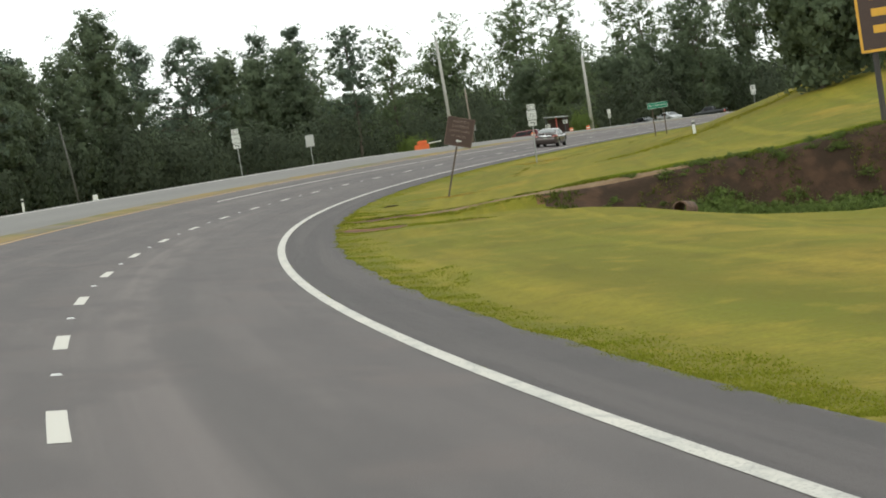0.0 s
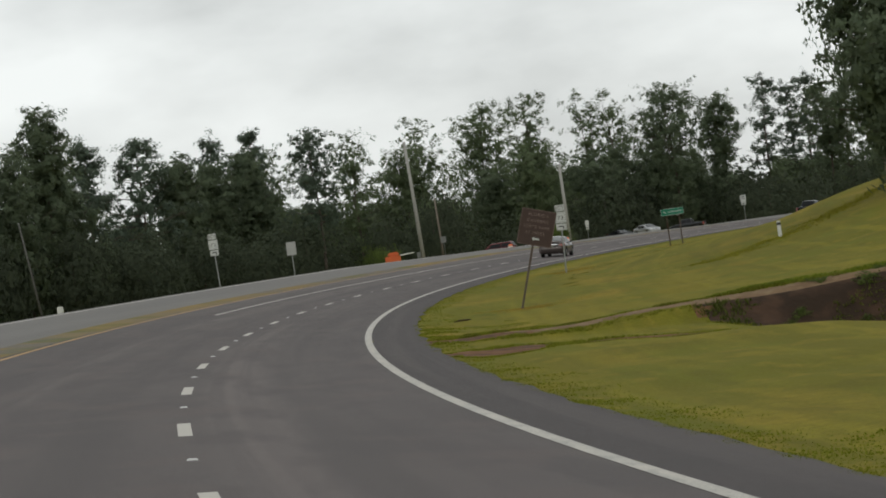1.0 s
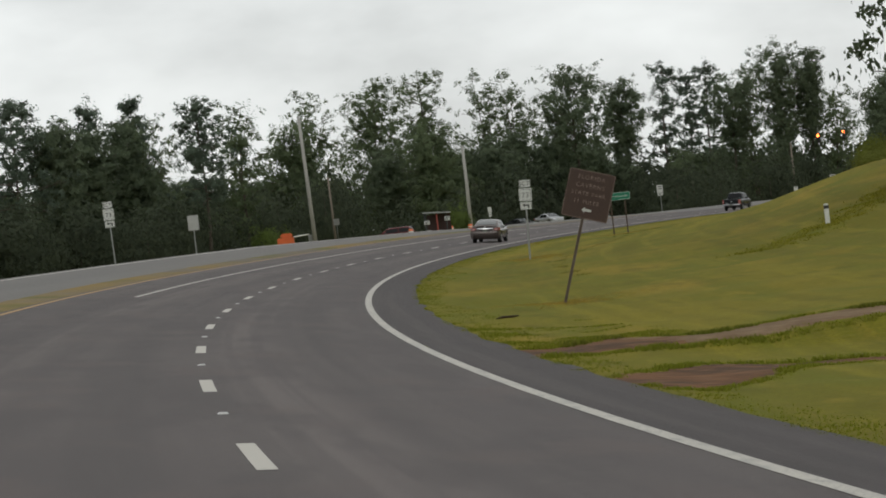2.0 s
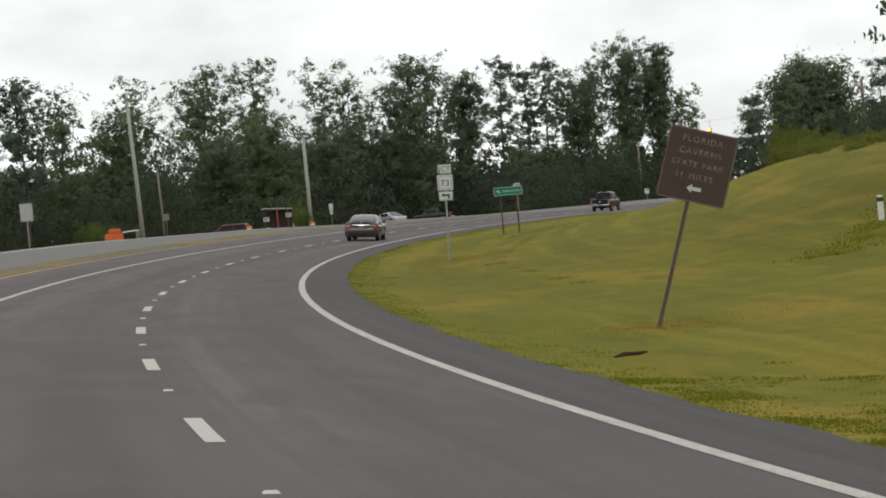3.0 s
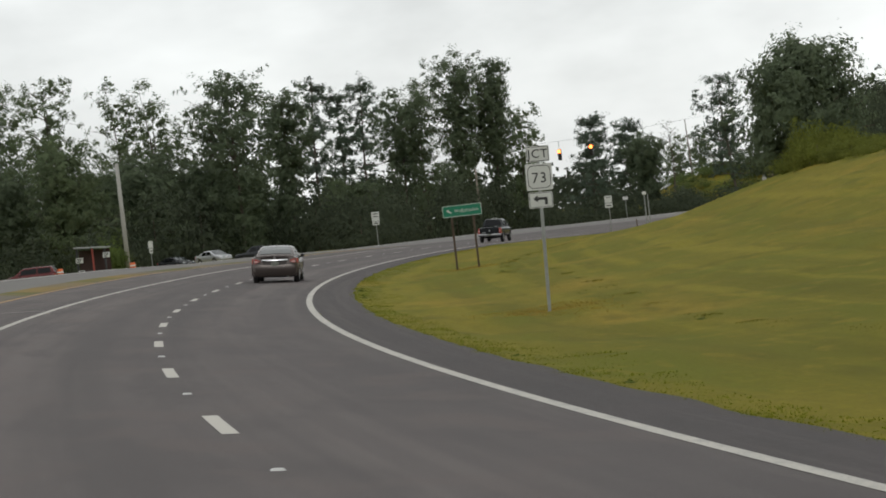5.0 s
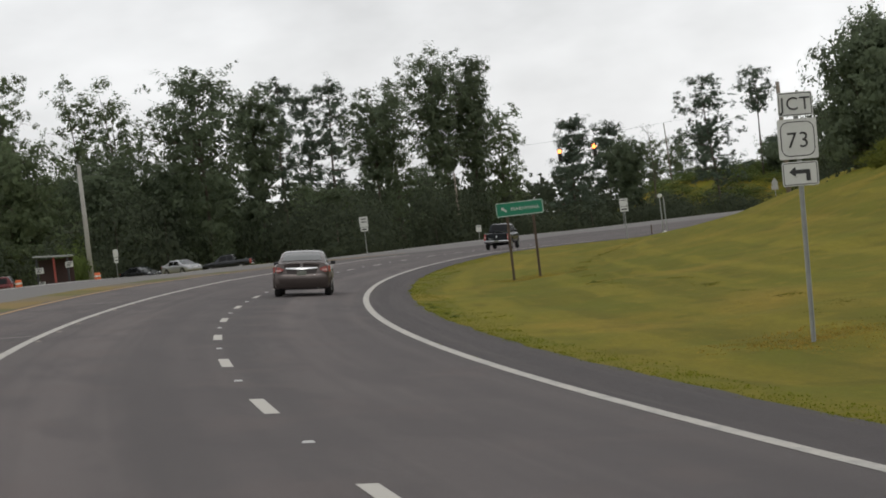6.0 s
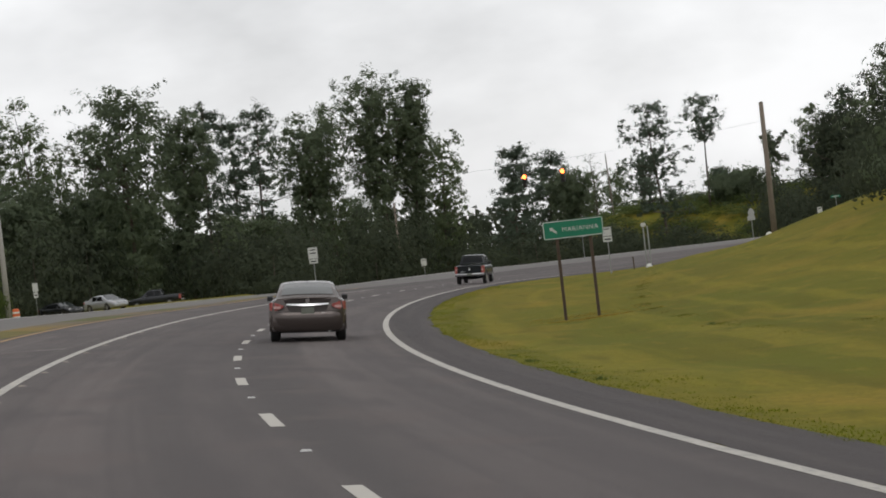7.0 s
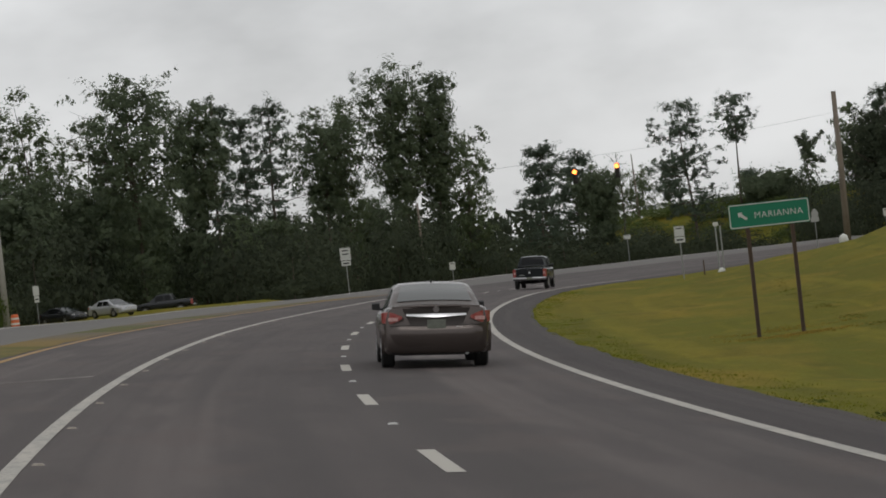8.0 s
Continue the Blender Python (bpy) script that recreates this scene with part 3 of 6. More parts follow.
# how a kind grows: lowest limb, limbs, twigs on a limb, rise of low and high limbs, clump radius, flatness, leaves in a clump, leaf, stems
HABIT = {"pine": (0.38, 36, 6, (0.05, 0.6), (0.4, 0.72), 0.8, 48, 0.144, 1), "full_pine": (0.2, 44, 7, (0.0, 0.5), (0.42, 0.75), 0.75, 50, 0.144, 1), "thin_pine": (0.6, 24, 5, (0.1, 0.6), (0.4, 0.65), 0.9, 45, 0.139, 1),
         "vase": (0.46, 44, 7, (0.55, 0.9), (0.5, 0.9), 0.9, 50, 0.15, 1),
         "lacy": (0.14, 48, 6, (0.5, 0.9), (0.36, 0.68), 0.9, 29, 0.167, 2), "sprig": (0.6, 22, 6, (0.4, 0.7), (0.4, 0.7), 0.8, 40, 0.144, 1),
         "vine": (0.55, 28, 6, (0.6, 0.9), (0.42, 0.75), 0.9, 42, 0.15, 1), "hardwood": (0.2, 38, 7, (0.45, 0.8), (0.5, 0.95), 0.85, 50, 0.155, 1),
         "round": (0.06, 50, 8, (0.35, 0.8), (0.36, 0.62), 0.8, 51, 0.094, 1), "snag": (0.5, 5, 4, (0.3, 0.7), (0.25, 0.4), 0.8, 24, 0.111, 1),
         "dead": (0.35, 26, 4, (0.6, 1.0), (0.2, 0.3), 0.9, 2, 0.067, 1)}
# reach of the limbs by height in the crown
REACH = {"pine": ((0, 0.2, 0.5, 0.75, 1), (0.85, 1.05, 0.9, 0.72, 0.45)), "full_pine": ((0, 0.25, 0.6, 0.85, 1), (0.8, 1.05, 0.72, 0.55, 0.35)), "thin_pine": ((0, 0.3, 0.7, 1), (0.45, 1.0, 1.0, 0.5)),
         "vase": ((0, 0.3, 0.6, 0.85, 1), (0.6, 0.95, 1.05, 0.9, 0.6)), "lacy": ((0, 0.3, 0.6, 0.85, 1), (0.8, 0.85, 1.0, 1.0, 0.6)), "sprig": ((0, 0.4, 0.8, 1), (0.5, 1.0, 1.05, 0.7)),
         "vine": ((0, 0.3, 0.7, 1), (0.9, 1.05, 1.1, 0.75)), "hardwood": ((0, 0.2, 0.6, 0.85, 1), (0.8, 0.95, 1.05, 0.95, 0.55)),
         "round": ((0, 0.15, 0.45, 0.75, 0.92, 1), (0.8, 0.92, 0.97, 0.86, 0.62, 0.35)), "snag": ((0, 1), (1.0, 0.6)), "dead": ((0, 0.5, 1), (0.5, 1.0, 0.6))}


def tree_parts(seed, height, kind, spread):
    """Stems with limbs and twigs (one mesh), and leaves in clumps along the twigs (one mesh)."""
    rng = np.random.default_rng(seed)
    wood = bmesh.new()
    low, n_limb, n_twig, rise, rad, squash, per, leaf, n_stem = HABIT[kind]
    r0 = 0.009 * height + 0.05
    tips, sizes = [], []
    for stem_no in range(n_stem):
        lean = rng.normal(0, 0.03, 2) + (0.05 * (stem_no - 0.5) * np.array([1, 0.4]) if n_stem > 1 else 0)
        tall = height * (1 - 0.12 * stem_no)
        zs = np.linspace(-0.4, tall * 0.97, 10)
        ph = rng.uniform(0, 6, 2)
        trunk = np.stack([lean[0] * zs + 0.012 * height * np.sin(zs * 5 / height + ph[0]), lean[1] * zs + 0.012 * height * np.cos(zs * 4 / height + ph[1]), zs], 1)
        trunk[:, :2] -= trunk[0, :2] - 0.5 * stem_no
        radii = [r0 * (1.2 if i == 0 else 1 - 0.9 * i / 9) / math.sqrt(n_stem) for i in range(10)]
        tube(wood, trunk, radii, 7)
        stem = lambda z: np.array([np.interp(z, trunk[:, 2], trunk[:, k]) for k in range(3)])
        swell = rng.uniform(0, 6)
        for i in range(n_limb // n_stem):
            h = (i + rng.uniform(0, 1)) / (n_limb // n_stem)
            if "pine" in kind:
                # limbs stand in loose tiers with gaps between
                tiers = 9 if kind == "full_pine" else 7
                h = (int(h * tiers) + 0.55 * rng.uniform(0, 1)) / tiers
            ang = i * 2.4 + rng.uniform(-0.6, 0.6)
            reach = spread * float(np.interp(h, *REACH[kind])) * rng.uniform(0.62, 1.2) * (1 + 0.22 * math.sin(2 * ang + 5 * h + swell))
            up = (rise[0] + (rise[1] - rise[0]) * h) * rng.uniform(0.5, 1.3)
            z_tip = tall * (low + (1 - low) * h)
            z_foot = max(0.25 * tall * low + 0.3, z_tip - up * reach)
            foot = stem(z_foot)
            way = np.array([math.cos(ang), math.sin(ang), 0])
            tip = foot + way * reach
            tip[2] = z_tip
            mid = (foot + tip) / 2 + np.array([0, 0, (-0.06 if "pine" in kind else 0.08) * reach]) + rng.normal(0, 0.06, 3) * reach
            lr = 0.32 * r0 * (1.1 - 0.6 * h) / math.sqrt(n_stem)
            tube(wood, [foot, mid, tip], [lr, lr * 0.6, 0.015], 4, cap=False)
            for k in range(n_twig):
                u = 0.3 + 0.7 * (k + rng.uniform(0, 1)) / n_twig
                at = foot * (1 - u) ** 2 + 2 * mid * u * (1 - u) + tip * u * u
                end = at + rng.normal(0, 1, 3) * np.array([1, 1, 0.6]) * (0.13 * reach + 0.22)
                if k % 2 == 0 and kind != "round":
                    tube(wood, [at, end], [lr * 0.35, 0.01], 3, cap=False)
                tips.append(end)
                sizes.append(rng.uniform(*rad) * (1.0 if u > 0.5 else 0.85))
        # the leader ends in a leafy tuft, never a bare spike
        if kind not in ("dead", "snag"):
            for u in (0.9, 0.95, 1.0):
                tips.append(stem(tall * 0.97 * u) + rng.normal(0, 0.25, 3))
                sizes.append(rad[1])
    q = [leaf_cloud(rng, tips, sizes, per, leaf, squash, 3)[0]]
    if kind in ("vine", "vase", "hardwood", "round", "snag"):
        # vines or inner foliage that close the body of the tree
        n, top, wide, leaves = {"vine": (92, 0.9, 1.05, 84), "vase": (70, 0.86, 0.42, 80), "hardwood": (60, 0.84, 0.82, 78), "round": (84, 0.84, 0.86, 100), "snag": (26, 0.95, 0.9, 70)}[kind]
        ph = rng.uniform(0, 6, 3)
        inner, size = [], []
        for i in range(n):
            h = (i + rng.uniform(0, 1)) / n
            ang = i * 2.4 + rng.uniform(-0.5, 0.5)
            form = {"vine": 0.68 + 0.16 * math.sin(7 * h + ph[0]) + 0.3 * float(smooth(0.55, 0.85, h)) - 0.3 * float(smooth(0.93, 1.0, h)), "vase": 0.9 + 0.5 * float(smooth(0.5, 0.8, h)), "hardwood": 0.8 + 0.12 * math.sin(5 * h + ph[0]), "round": float(np.interp(h, (0, 0.4, 0.8, 1), (0.9, 1.05, 0.85, 0.5))), "snag": 0.8}[kind]
            out = spread * wide * form * rng.uniform(0.05, 1.0) ** 0.55 * (1 + 0.2 * math.sin(3 * ang + 6 * h + ph[1]))
            inner.append(np.array([math.cos(ang) * out + 0.08 * spread * math.sin(5 * h + ph[2]), math.sin(ang) * out, height * top * h + 0.3]) + np.array([*(trunk[int(9 * top * h)][:2]), 0]))
            size.append(rng.uniform(0.55, 1.0) * (0.2 * spread + 0.35))
        if kind == "snag":
            for side, h0, reach, climb in ((-1, 0.8, 0.1, 0.12), (1, 0.74, 0.25, 0.22), (1, 0.66, 0.24, -0.1)):
                pts = [stem(height * h0) + np.array([0.95 * side * reach * u * height, -0.3 * side * reach * u * height, climb * height * u ** 1.3]) for u in np.linspace(0, 1, 9)]
                tube(wood, pts, [0.16 - 0.013 * k for k in range(9)], 5)
                inner.extend(pts)
                size.extend([0.55, 0.5, 0.42, 0.5, 0.36, 0.5, 0.55, 0.4, 0.3])
        q.append(leaf_cloud(rng, inner, size, leaves, leaf * 1.6, 0.95, 4)[0])
    q = np.concatenate(q)
    return wood, q, np.arange(len(q)).reshape(-1, 3)


PROTO = {}


def tree(kind, seed, height, spread, leaf_mat, at, label, group="roadside trees", shared=False):
    """A tree: trunk and crown. Trees deep in the wood share their meshes, stretched a little."""
    tall, wide = (14.0, 3.2) if shared else (height, spread)
    key = (kind, seed, leaf_mat.name, tall, wide)
    if key not in PROTO:
        wood, q, f = tree_parts(seed, tall, kind, wide)
        w = bpy.data.meshes.new("trunk")
        for face in wood.faces:
            face.smooth = True
        wood.to_mesh(w)
        wood.free()
        w.materials.append(BARK)
        PROTO[key] = (w, mesh_from("crown", q, f, leaf_mat))
    w, c = PROTO[key]
    ob = thing("pine_tree" if "pine" in kind else "tree", label, "tree", group)
    ob.matrix_basis = at @ Matrix.Diagonal((spread / wide, spread / wide, height / tall, 1))
    part_mesh("trunk", w, ob)
    part_mesh("crown", c, ob)
    return ob


def bush(seed, size, leaf_mat, at, label, name="bush", count=26, per=46, leaf=0.16, group="roadside bushes", form=(1.0, 1.0)):
    """A leafy mound of about form = radius, height; size stretches it a little."""
    key = ("bush", seed, leaf_mat.name, count, leaf, form)
    if key not in PROTO:
        rng = np.random.default_rng(seed)
        wood = bmesh.new()
        centres, radii = [], []
        R, H = form
        for i in range(count):
            a, e = i * 2.4, rng.uniform(0.05, 1.0)
            r = rng.uniform(0.1, 1.0) ** 0.6
            centres.append(np.array([math.cos(a) * r * R, math.sin(a) * r * R, H * (0.1 + 0.95 * e * (1 - 0.55 * r * r))]))
            radii.append(rng.uniform(0.2, 0.36) * (0.6 * R + 0.4 * H) * (0.8 if R > 1 else 1))
        tube(wood, [(0, 0, -0.08 * H), (0.03 * R, 0.02 * R, 0.35 * H), (-0.02 * R, 0.03 * R, 0.8 * H)], [0.03 * R ** 0.6, 0.022 * R ** 0.6, 0.008 * R ** 0.6], 5)
        q, f = leaf_cloud(rng, centres, radii, per, leaf / 2.0, 0.9, 5, 1.8)
        w = bpy.data.meshes.new("stem")
        wood.to_mesh(w)
        wood.free()
        w.materials.append(BARK)
        PROTO[key] = (w, mesh_from("leaves", q, f, leaf_mat))
    w, c = PROTO[key]
    ob = thing(name, label, "bush", group)
    ob.matrix_basis = at @ Matrix.Diagonal((size[0] / form[0], size[0] / form[0], size[1] / form[1], 1))
    part_mesh("stem", w, ob)
    part_mesh("leaves", c, ob)
    return ob


def plant_tree(kind, seed, s, o, top, spread, leaf_mat, turn=0.0, shared=False):
    x, y, z = on_ground(s, o)
    return tree(kind, seed, top - z, spread, leaf_mat, pose(x, y, z, 0, 0, turn), TREE_LABEL[kind], shared=shared)


TREE_LABEL = {"pine": "tall pine with bare trunk and clumped airy crown", "full_pine": "tall pine, tiers of needles nearly down to its foot", "thin_pine": "slender tall pine with a small tufted crown", "lacy": "thin-crowned tree, sparse leaves with sky between them",
              "sprig": "tree with a bare stem and a ragged open top", "vase": "tall broad-headed tree on a narrow vine-covered trunk", "vine": "vine-covered tree, dark green down to the ground", "hardwood": "dark green hardwood with a ragged leafy crown",
              "round": "broad round-crowned dark green tree on the grass bank", "snag": "dead tree with two arms, wrapped in dark vines", "dead": "leafless grey tree with fine bare branches"}
# the wood behind the opposing carriageway: kind, s, o, height of the top, reach of the crown
NORTH_WOOD = (("hardwood", 272.5, 62.0, 17.2, 2.5), ("vine", 278, 62.0, 21.5, 2.0), ("hardwood", 284, 63.3, 15.8, 3.2), ("pine", 294, 66.1, 19.2, 2.6), ("pine", 307, 66.9, 19.8, 3.6), ("vine", 312, 65.9, 16.7, 1.9),
              ("pine", 368, 95.4, 22.8, 2.9), ("vine", 341.5, 77.5, 17.1, 2.1), ("pine", 357.5, 82.6, 21.8, 2.1), ("vine", 347, 75.6, 18.2, 2.0), ("lacy", 367, 84.6, 19.6, 2.3), ("pine", 338.5, 62.3, 19.4, 2.7),
              ("lacy", 369.5, 74.6, 20.0, 3.0), ("lacy", 389, 76.9, 21.5, 3.4), ("hardwood", 384.5, 75.9, 17.1, 4.6), ("hardwood", 411.5, 80.7, 23.3, 4.7), ("sprig", 424, 80.4, 24.5, 3.6), ("hardwood", 402.5, 65.8, 15.8, 4.2),
              ("hardwood", 243, 62.0, 17.2, 3.2), ("pine", 250, 61.0, 17.6, 2.6), ("hardwood", 256, 62.5, 16.6, 2.6), ("pine", 262.5, 63.5, 17.8, 2.3), ("vine", 260, 60.8, 15.5, 2.0))
MIDDLE_WOOD = (("lacy", 436, 77.6, 24.2, 2.3), ("lacy", 440, 75.2, 23.9, 2.4), ("lacy", 445, 74.0, 20.3, 2.3), ("vine", 429.5, 59.4, 22.8, 4.4), ("vine", 445, 60.6, 20.8, 2.4), ("pine", 512.5, 99.4, 27.7, 3.2),
               ("pine", 520, 95.9, 27.6, 3.9), ("pine", 523.5, 102.9, 26.0, 2.8), ("vine", 490.5, 69.7, 21.8, 3.6), ("lacy", 499.5, 71.7, 23.5, 2.7), ("vase", 488, 57.4, 25.4, 4.6), ("vase", 490.5, 55.2, 24.0, 2.2),
               ("lacy", 497.5, 55.3, 17.7, 2.9), ("hardwood", 435, 88.6, 17.1, 5.2))
FAR_TREES = (("full_pine", 529, 62.1, 16.3, 3.7), ("pine", 551, 69.6, 15.8, 3.2), ("vine", 546, 63.0, 12.3, 2.9), ("full_pine", 568, 61.2, 22.1, 5.2), ("thin_pine", 587, 65.4, 23.1, 2.9), ("thin_pine", 610, 79.7, 11.2, 1.0), ("dead", 570.5, 75.1, 15.3, 2.6),
             ("snag", 586, 52.5, 15.5, 1.1), ("vine", 590, 62.0, 9.5, 4.5), ("lacy", 626.5, 122, 14.2, 2.6), ("lacy", 628, 117, 15.0, 2.4), ("thin_pine", 630, 113, 15.6, 2.2))
NEAR_TREES = (("round", 276, -23.6, 10.2, 3.85), ("hardwood", 153.5, -23.1, 14.5, 4.2), ("hardwood", 162, -26.5, 16.5, 5.2), ("hardwood", 174, -30, 16.5, 5.6))
FAR_BANK = (("lacy", 596.5, 51.3, 19.2, 3.4), ("thin_pine", 607.5, 52, 22.0, 1.9), ("hardwood", 591, 42.8, 16.6, 5.0), ("hardwood", 553, 23.5, 16.0, 4.6), ("hardwood", 560, 19, 21.5, 5.0), ("hardwood", 556, 12, 20.0, 5.2), ("hardwood", 550, 5, 21.0, 5.4), ("hardwood", 552, -4, 22.0, 5.8), ("hardwood", 545, -13, 20.0, 5.6))
for row, (rows, seed) in enumerate(((NORTH_WOOD, 100), (MIDDLE_WOOD, 140), (FAR_TREES, 180), (NEAR_TREES, 200), (FAR_BANK, 220))):
    for i, (kind, s, o, top, w) in enumerate(rows):
        # the far bank's crowns take the shade-darkened leaves too
        leaf_mat = NEEDLE if "pine" in kind else LEAF_MID if kind in ("lacy", "sprig") or (kind == "hardwood" and row == 0 and 12 < i < 18) else LEAF_SHADED if row == 4 else LEAF_DARK
        plant_tree(kind, seed + i, s, o, top, w * (1.0 if kind in ("snag", "round", "dead") or row == 3 else 1.18), leaf_mat, 0 if kind == "snag" else i * 47)

# undergrowth that closes the foot of the wood, its shade put into leaf colour
rng_u = np.random.default_rng(5)
UNDER = "dense undergrowth thicket at the wood's edge, shade put into its dark leaves"
for i in range(125):
    s = 170 + 545 * i / 125 + rng_u.uniform(-1.5, 1.5)
    o = rng_u.uniform(55, 80) if s < 400 else rng_u.uniform(56, 96)
    if s > 425:
        o = rng_u.uniform(42, 92)
    hgt = rng_u.uniform(5.5, 9.0) if s < 330 else rng_u.uniform(5.0, 10.0) if s < 500 else rng_u.uniform(3.2, 5.5)
    r = rng_u.uniform(3.4, 5.2)
    if s > 548:
        # on the hillside: low bright scrub with a few dark clumps
        o, r, hgt = rng_u.uniform(32, 100), rng_u.uniform(2.0, 3.6), rng_u.uniform(1.2, 2.6)
    x, y, z = on_ground(s, o)
    bright = s > 548 and i % 8
    bush(50 + i % 5, (r, hgt), LEAF_SCRUB if bright else LEAF_SHADED, pose(x, y, z - 0.3, 0, 0, i * 77), "bright green scrub on the hillside beyond the junction" if bright else UNDER, "thicket", count=56, per=34, leaf=0.44, form=(4.3, 7.5), group="undergrowth")
# the scrub at the far end of the junction: dark in front, bright up the slope behind
for i in range(120):
    dark_one = i % 8 == 0
    s, o = (rng_u.uniform(512, 562), rng_u.uniform(18, 60)) if dark_one else (rng_u.uniform(560, 612), rng_u.uniform(30, 98))
    r, hgt = (rng_u.uniform(3.0, 4.6), rng_u.uniform(7.4, 9.4) if o < 29 else rng_u.uniform(3.0, 4.8)) if dark_one else (rng_u.uniform(3.0, 4.8), rng_u.uniform(1.2, 2.4))
    x, y, z = on_ground(s, o)
    bush(50 + i % 5, (r, hgt), LEAF_SHADED if dark_one else LEAF_SCRUB, pose(x, y, z - 0.3, 0, 0, i * 77), UNDER if dark_one else "bright green scrub on the hillside beyond the junction", "thicket", count=56, per=34, leaf=0.44, form=(4.3, 7.5), group="undergrowth")
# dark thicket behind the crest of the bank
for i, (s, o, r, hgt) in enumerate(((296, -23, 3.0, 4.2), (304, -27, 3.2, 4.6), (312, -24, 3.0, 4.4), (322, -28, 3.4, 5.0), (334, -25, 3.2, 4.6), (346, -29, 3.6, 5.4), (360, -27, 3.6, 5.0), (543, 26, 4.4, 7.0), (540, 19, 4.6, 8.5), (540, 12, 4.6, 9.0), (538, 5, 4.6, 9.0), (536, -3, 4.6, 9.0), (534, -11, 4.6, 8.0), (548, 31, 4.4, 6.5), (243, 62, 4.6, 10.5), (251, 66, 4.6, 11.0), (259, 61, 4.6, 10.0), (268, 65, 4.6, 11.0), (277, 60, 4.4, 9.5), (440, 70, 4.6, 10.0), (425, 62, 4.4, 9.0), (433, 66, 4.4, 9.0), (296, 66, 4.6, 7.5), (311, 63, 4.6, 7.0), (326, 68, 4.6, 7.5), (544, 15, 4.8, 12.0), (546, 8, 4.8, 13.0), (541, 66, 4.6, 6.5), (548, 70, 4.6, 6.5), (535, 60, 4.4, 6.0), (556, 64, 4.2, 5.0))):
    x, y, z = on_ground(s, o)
    bush(50 + i % 5, (r, hgt), LEAF_SHADED, pose(x, y, z - 0.3, 0, 0, i * 77), "dark green thicket behind the grass bank" if o < 0 and s < 400 else UNDER, "thicket", count=56, per=34, leaf=0.44, form=(4.3, 7.5), group="undergrowth")
# lower trees that fill the wood between the vine-clad ones
for i, (s, o, top) in enumerate(((412, 70, 12), (419, 66, 13), (424, 74, 12.5), (431, 70, 14), (437, 68, 13), (444, 66, 12), (452, 76, 11), (404, 74, 13), (350, 78, 13), (358, 86, 13), (345, 84, 12))):
    plant_tree(("vine", "hardwood")[i % 2], 20 + i % 6, s, o, top, 3.6, LEAF_DARK, i * 63, True)
# slim trees further in, seen between the tall ones
for i in range(54):
    s = 232 + 5.5 * i + rng_u.uniform(-2, 2)
    o = rng_u.uniform(80, 112)
    plant_tree(("hardwood", "vine", "lacy", "hardwood")[i % 4], 20 + i % 6, s, o, rng_u.uniform(8.5, 13), rng_u.uniform(2.6, 3.8), (LEAF_MID, LEAF_DARK, LEAF_DARK)[i % 3], i * 51, True)
# the wood goes on behind: low dense growth, closing the view between the trunks
rng_b = np.random.default_rng(12)
bs, bo, bz = rng_b.uniform(230, 600, 820), rng_b.uniform(100, 135, 820), rng_b.uniform(0.5, 9.0, 820)
bx, by = flat(bs, bo)
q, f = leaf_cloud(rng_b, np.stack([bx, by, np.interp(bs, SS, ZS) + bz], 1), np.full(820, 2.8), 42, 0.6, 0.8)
tagged(new("far_woods", mesh_from("far_woods", q, f, LEAF_SHADED)), "dense undergrowth deep in the wood, its shade put into the leaf colour", "woods", "", "stuff")
# rank bushes on the crest of the bank, tallest at their far end
rng_c = np.random.default_rng(31)
for i in range(34):
    s = 262 - 62 * (i / 33) ** 1.5 + rng_c.uniform(-1, 1)
    o = float(np.interp(s, [200, 235, 250, 262], [-25.0, -23.2, -22.5, -22.0])) - 2.4 * rng_c.random() ** 1.4
    r = rng_c.uniform(0.7, 1.5)
    hgt = float(np.interp(s, [200, 235, 248, 254, 258, 263], [0.45, 0.55, 0.8, 1.6, 1.5, 0.7])) * rng_c.uniform(0.55, 1.3)
    x, y, z = on_ground(s, o)
    bush(60 + i % 3, (r, hgt), LEAF_CREST, pose(x, y, z - 0.15, 0, 0, i * 70), "bright yellow-green bush on the crest of the grass bank", count=40, per=80, leaf=0.075)
for i, (s, o, r, hgt) in enumerate(((255, -22.6, 1.1, 2.2), (269, -25.4, 1.8, 1.2), (290, -25.5, 2.0, 1.3), (303, -27.0, 2.2, 1.4))):
    x, y, z = on_ground(s, o)
    bush(60 + i % 3, (r, hgt), LEAF_CREST, pose(x, y, z - 0.2, 0, 0, i * 70), "tall bright green bush on the crest of the grass bank", count=40, per=80, leaf=0.075)
x, y, z = on_ground(345, 58)
bush(60, (2.2, 3.2), LEAF_LIGHT, pose(x, y, z - 0.2), "bright green bush at the wood's edge", count=40, per=130, leaf=0.07)
x, y, z = on_ground(367.5, 45.2)
bush(61, (1.7, 3.6), LEAF_LIGHT, pose(x, y, z - 0.2), "bright green bush round the foot of a utility pole", count=40, per=130, leaf=0.07)
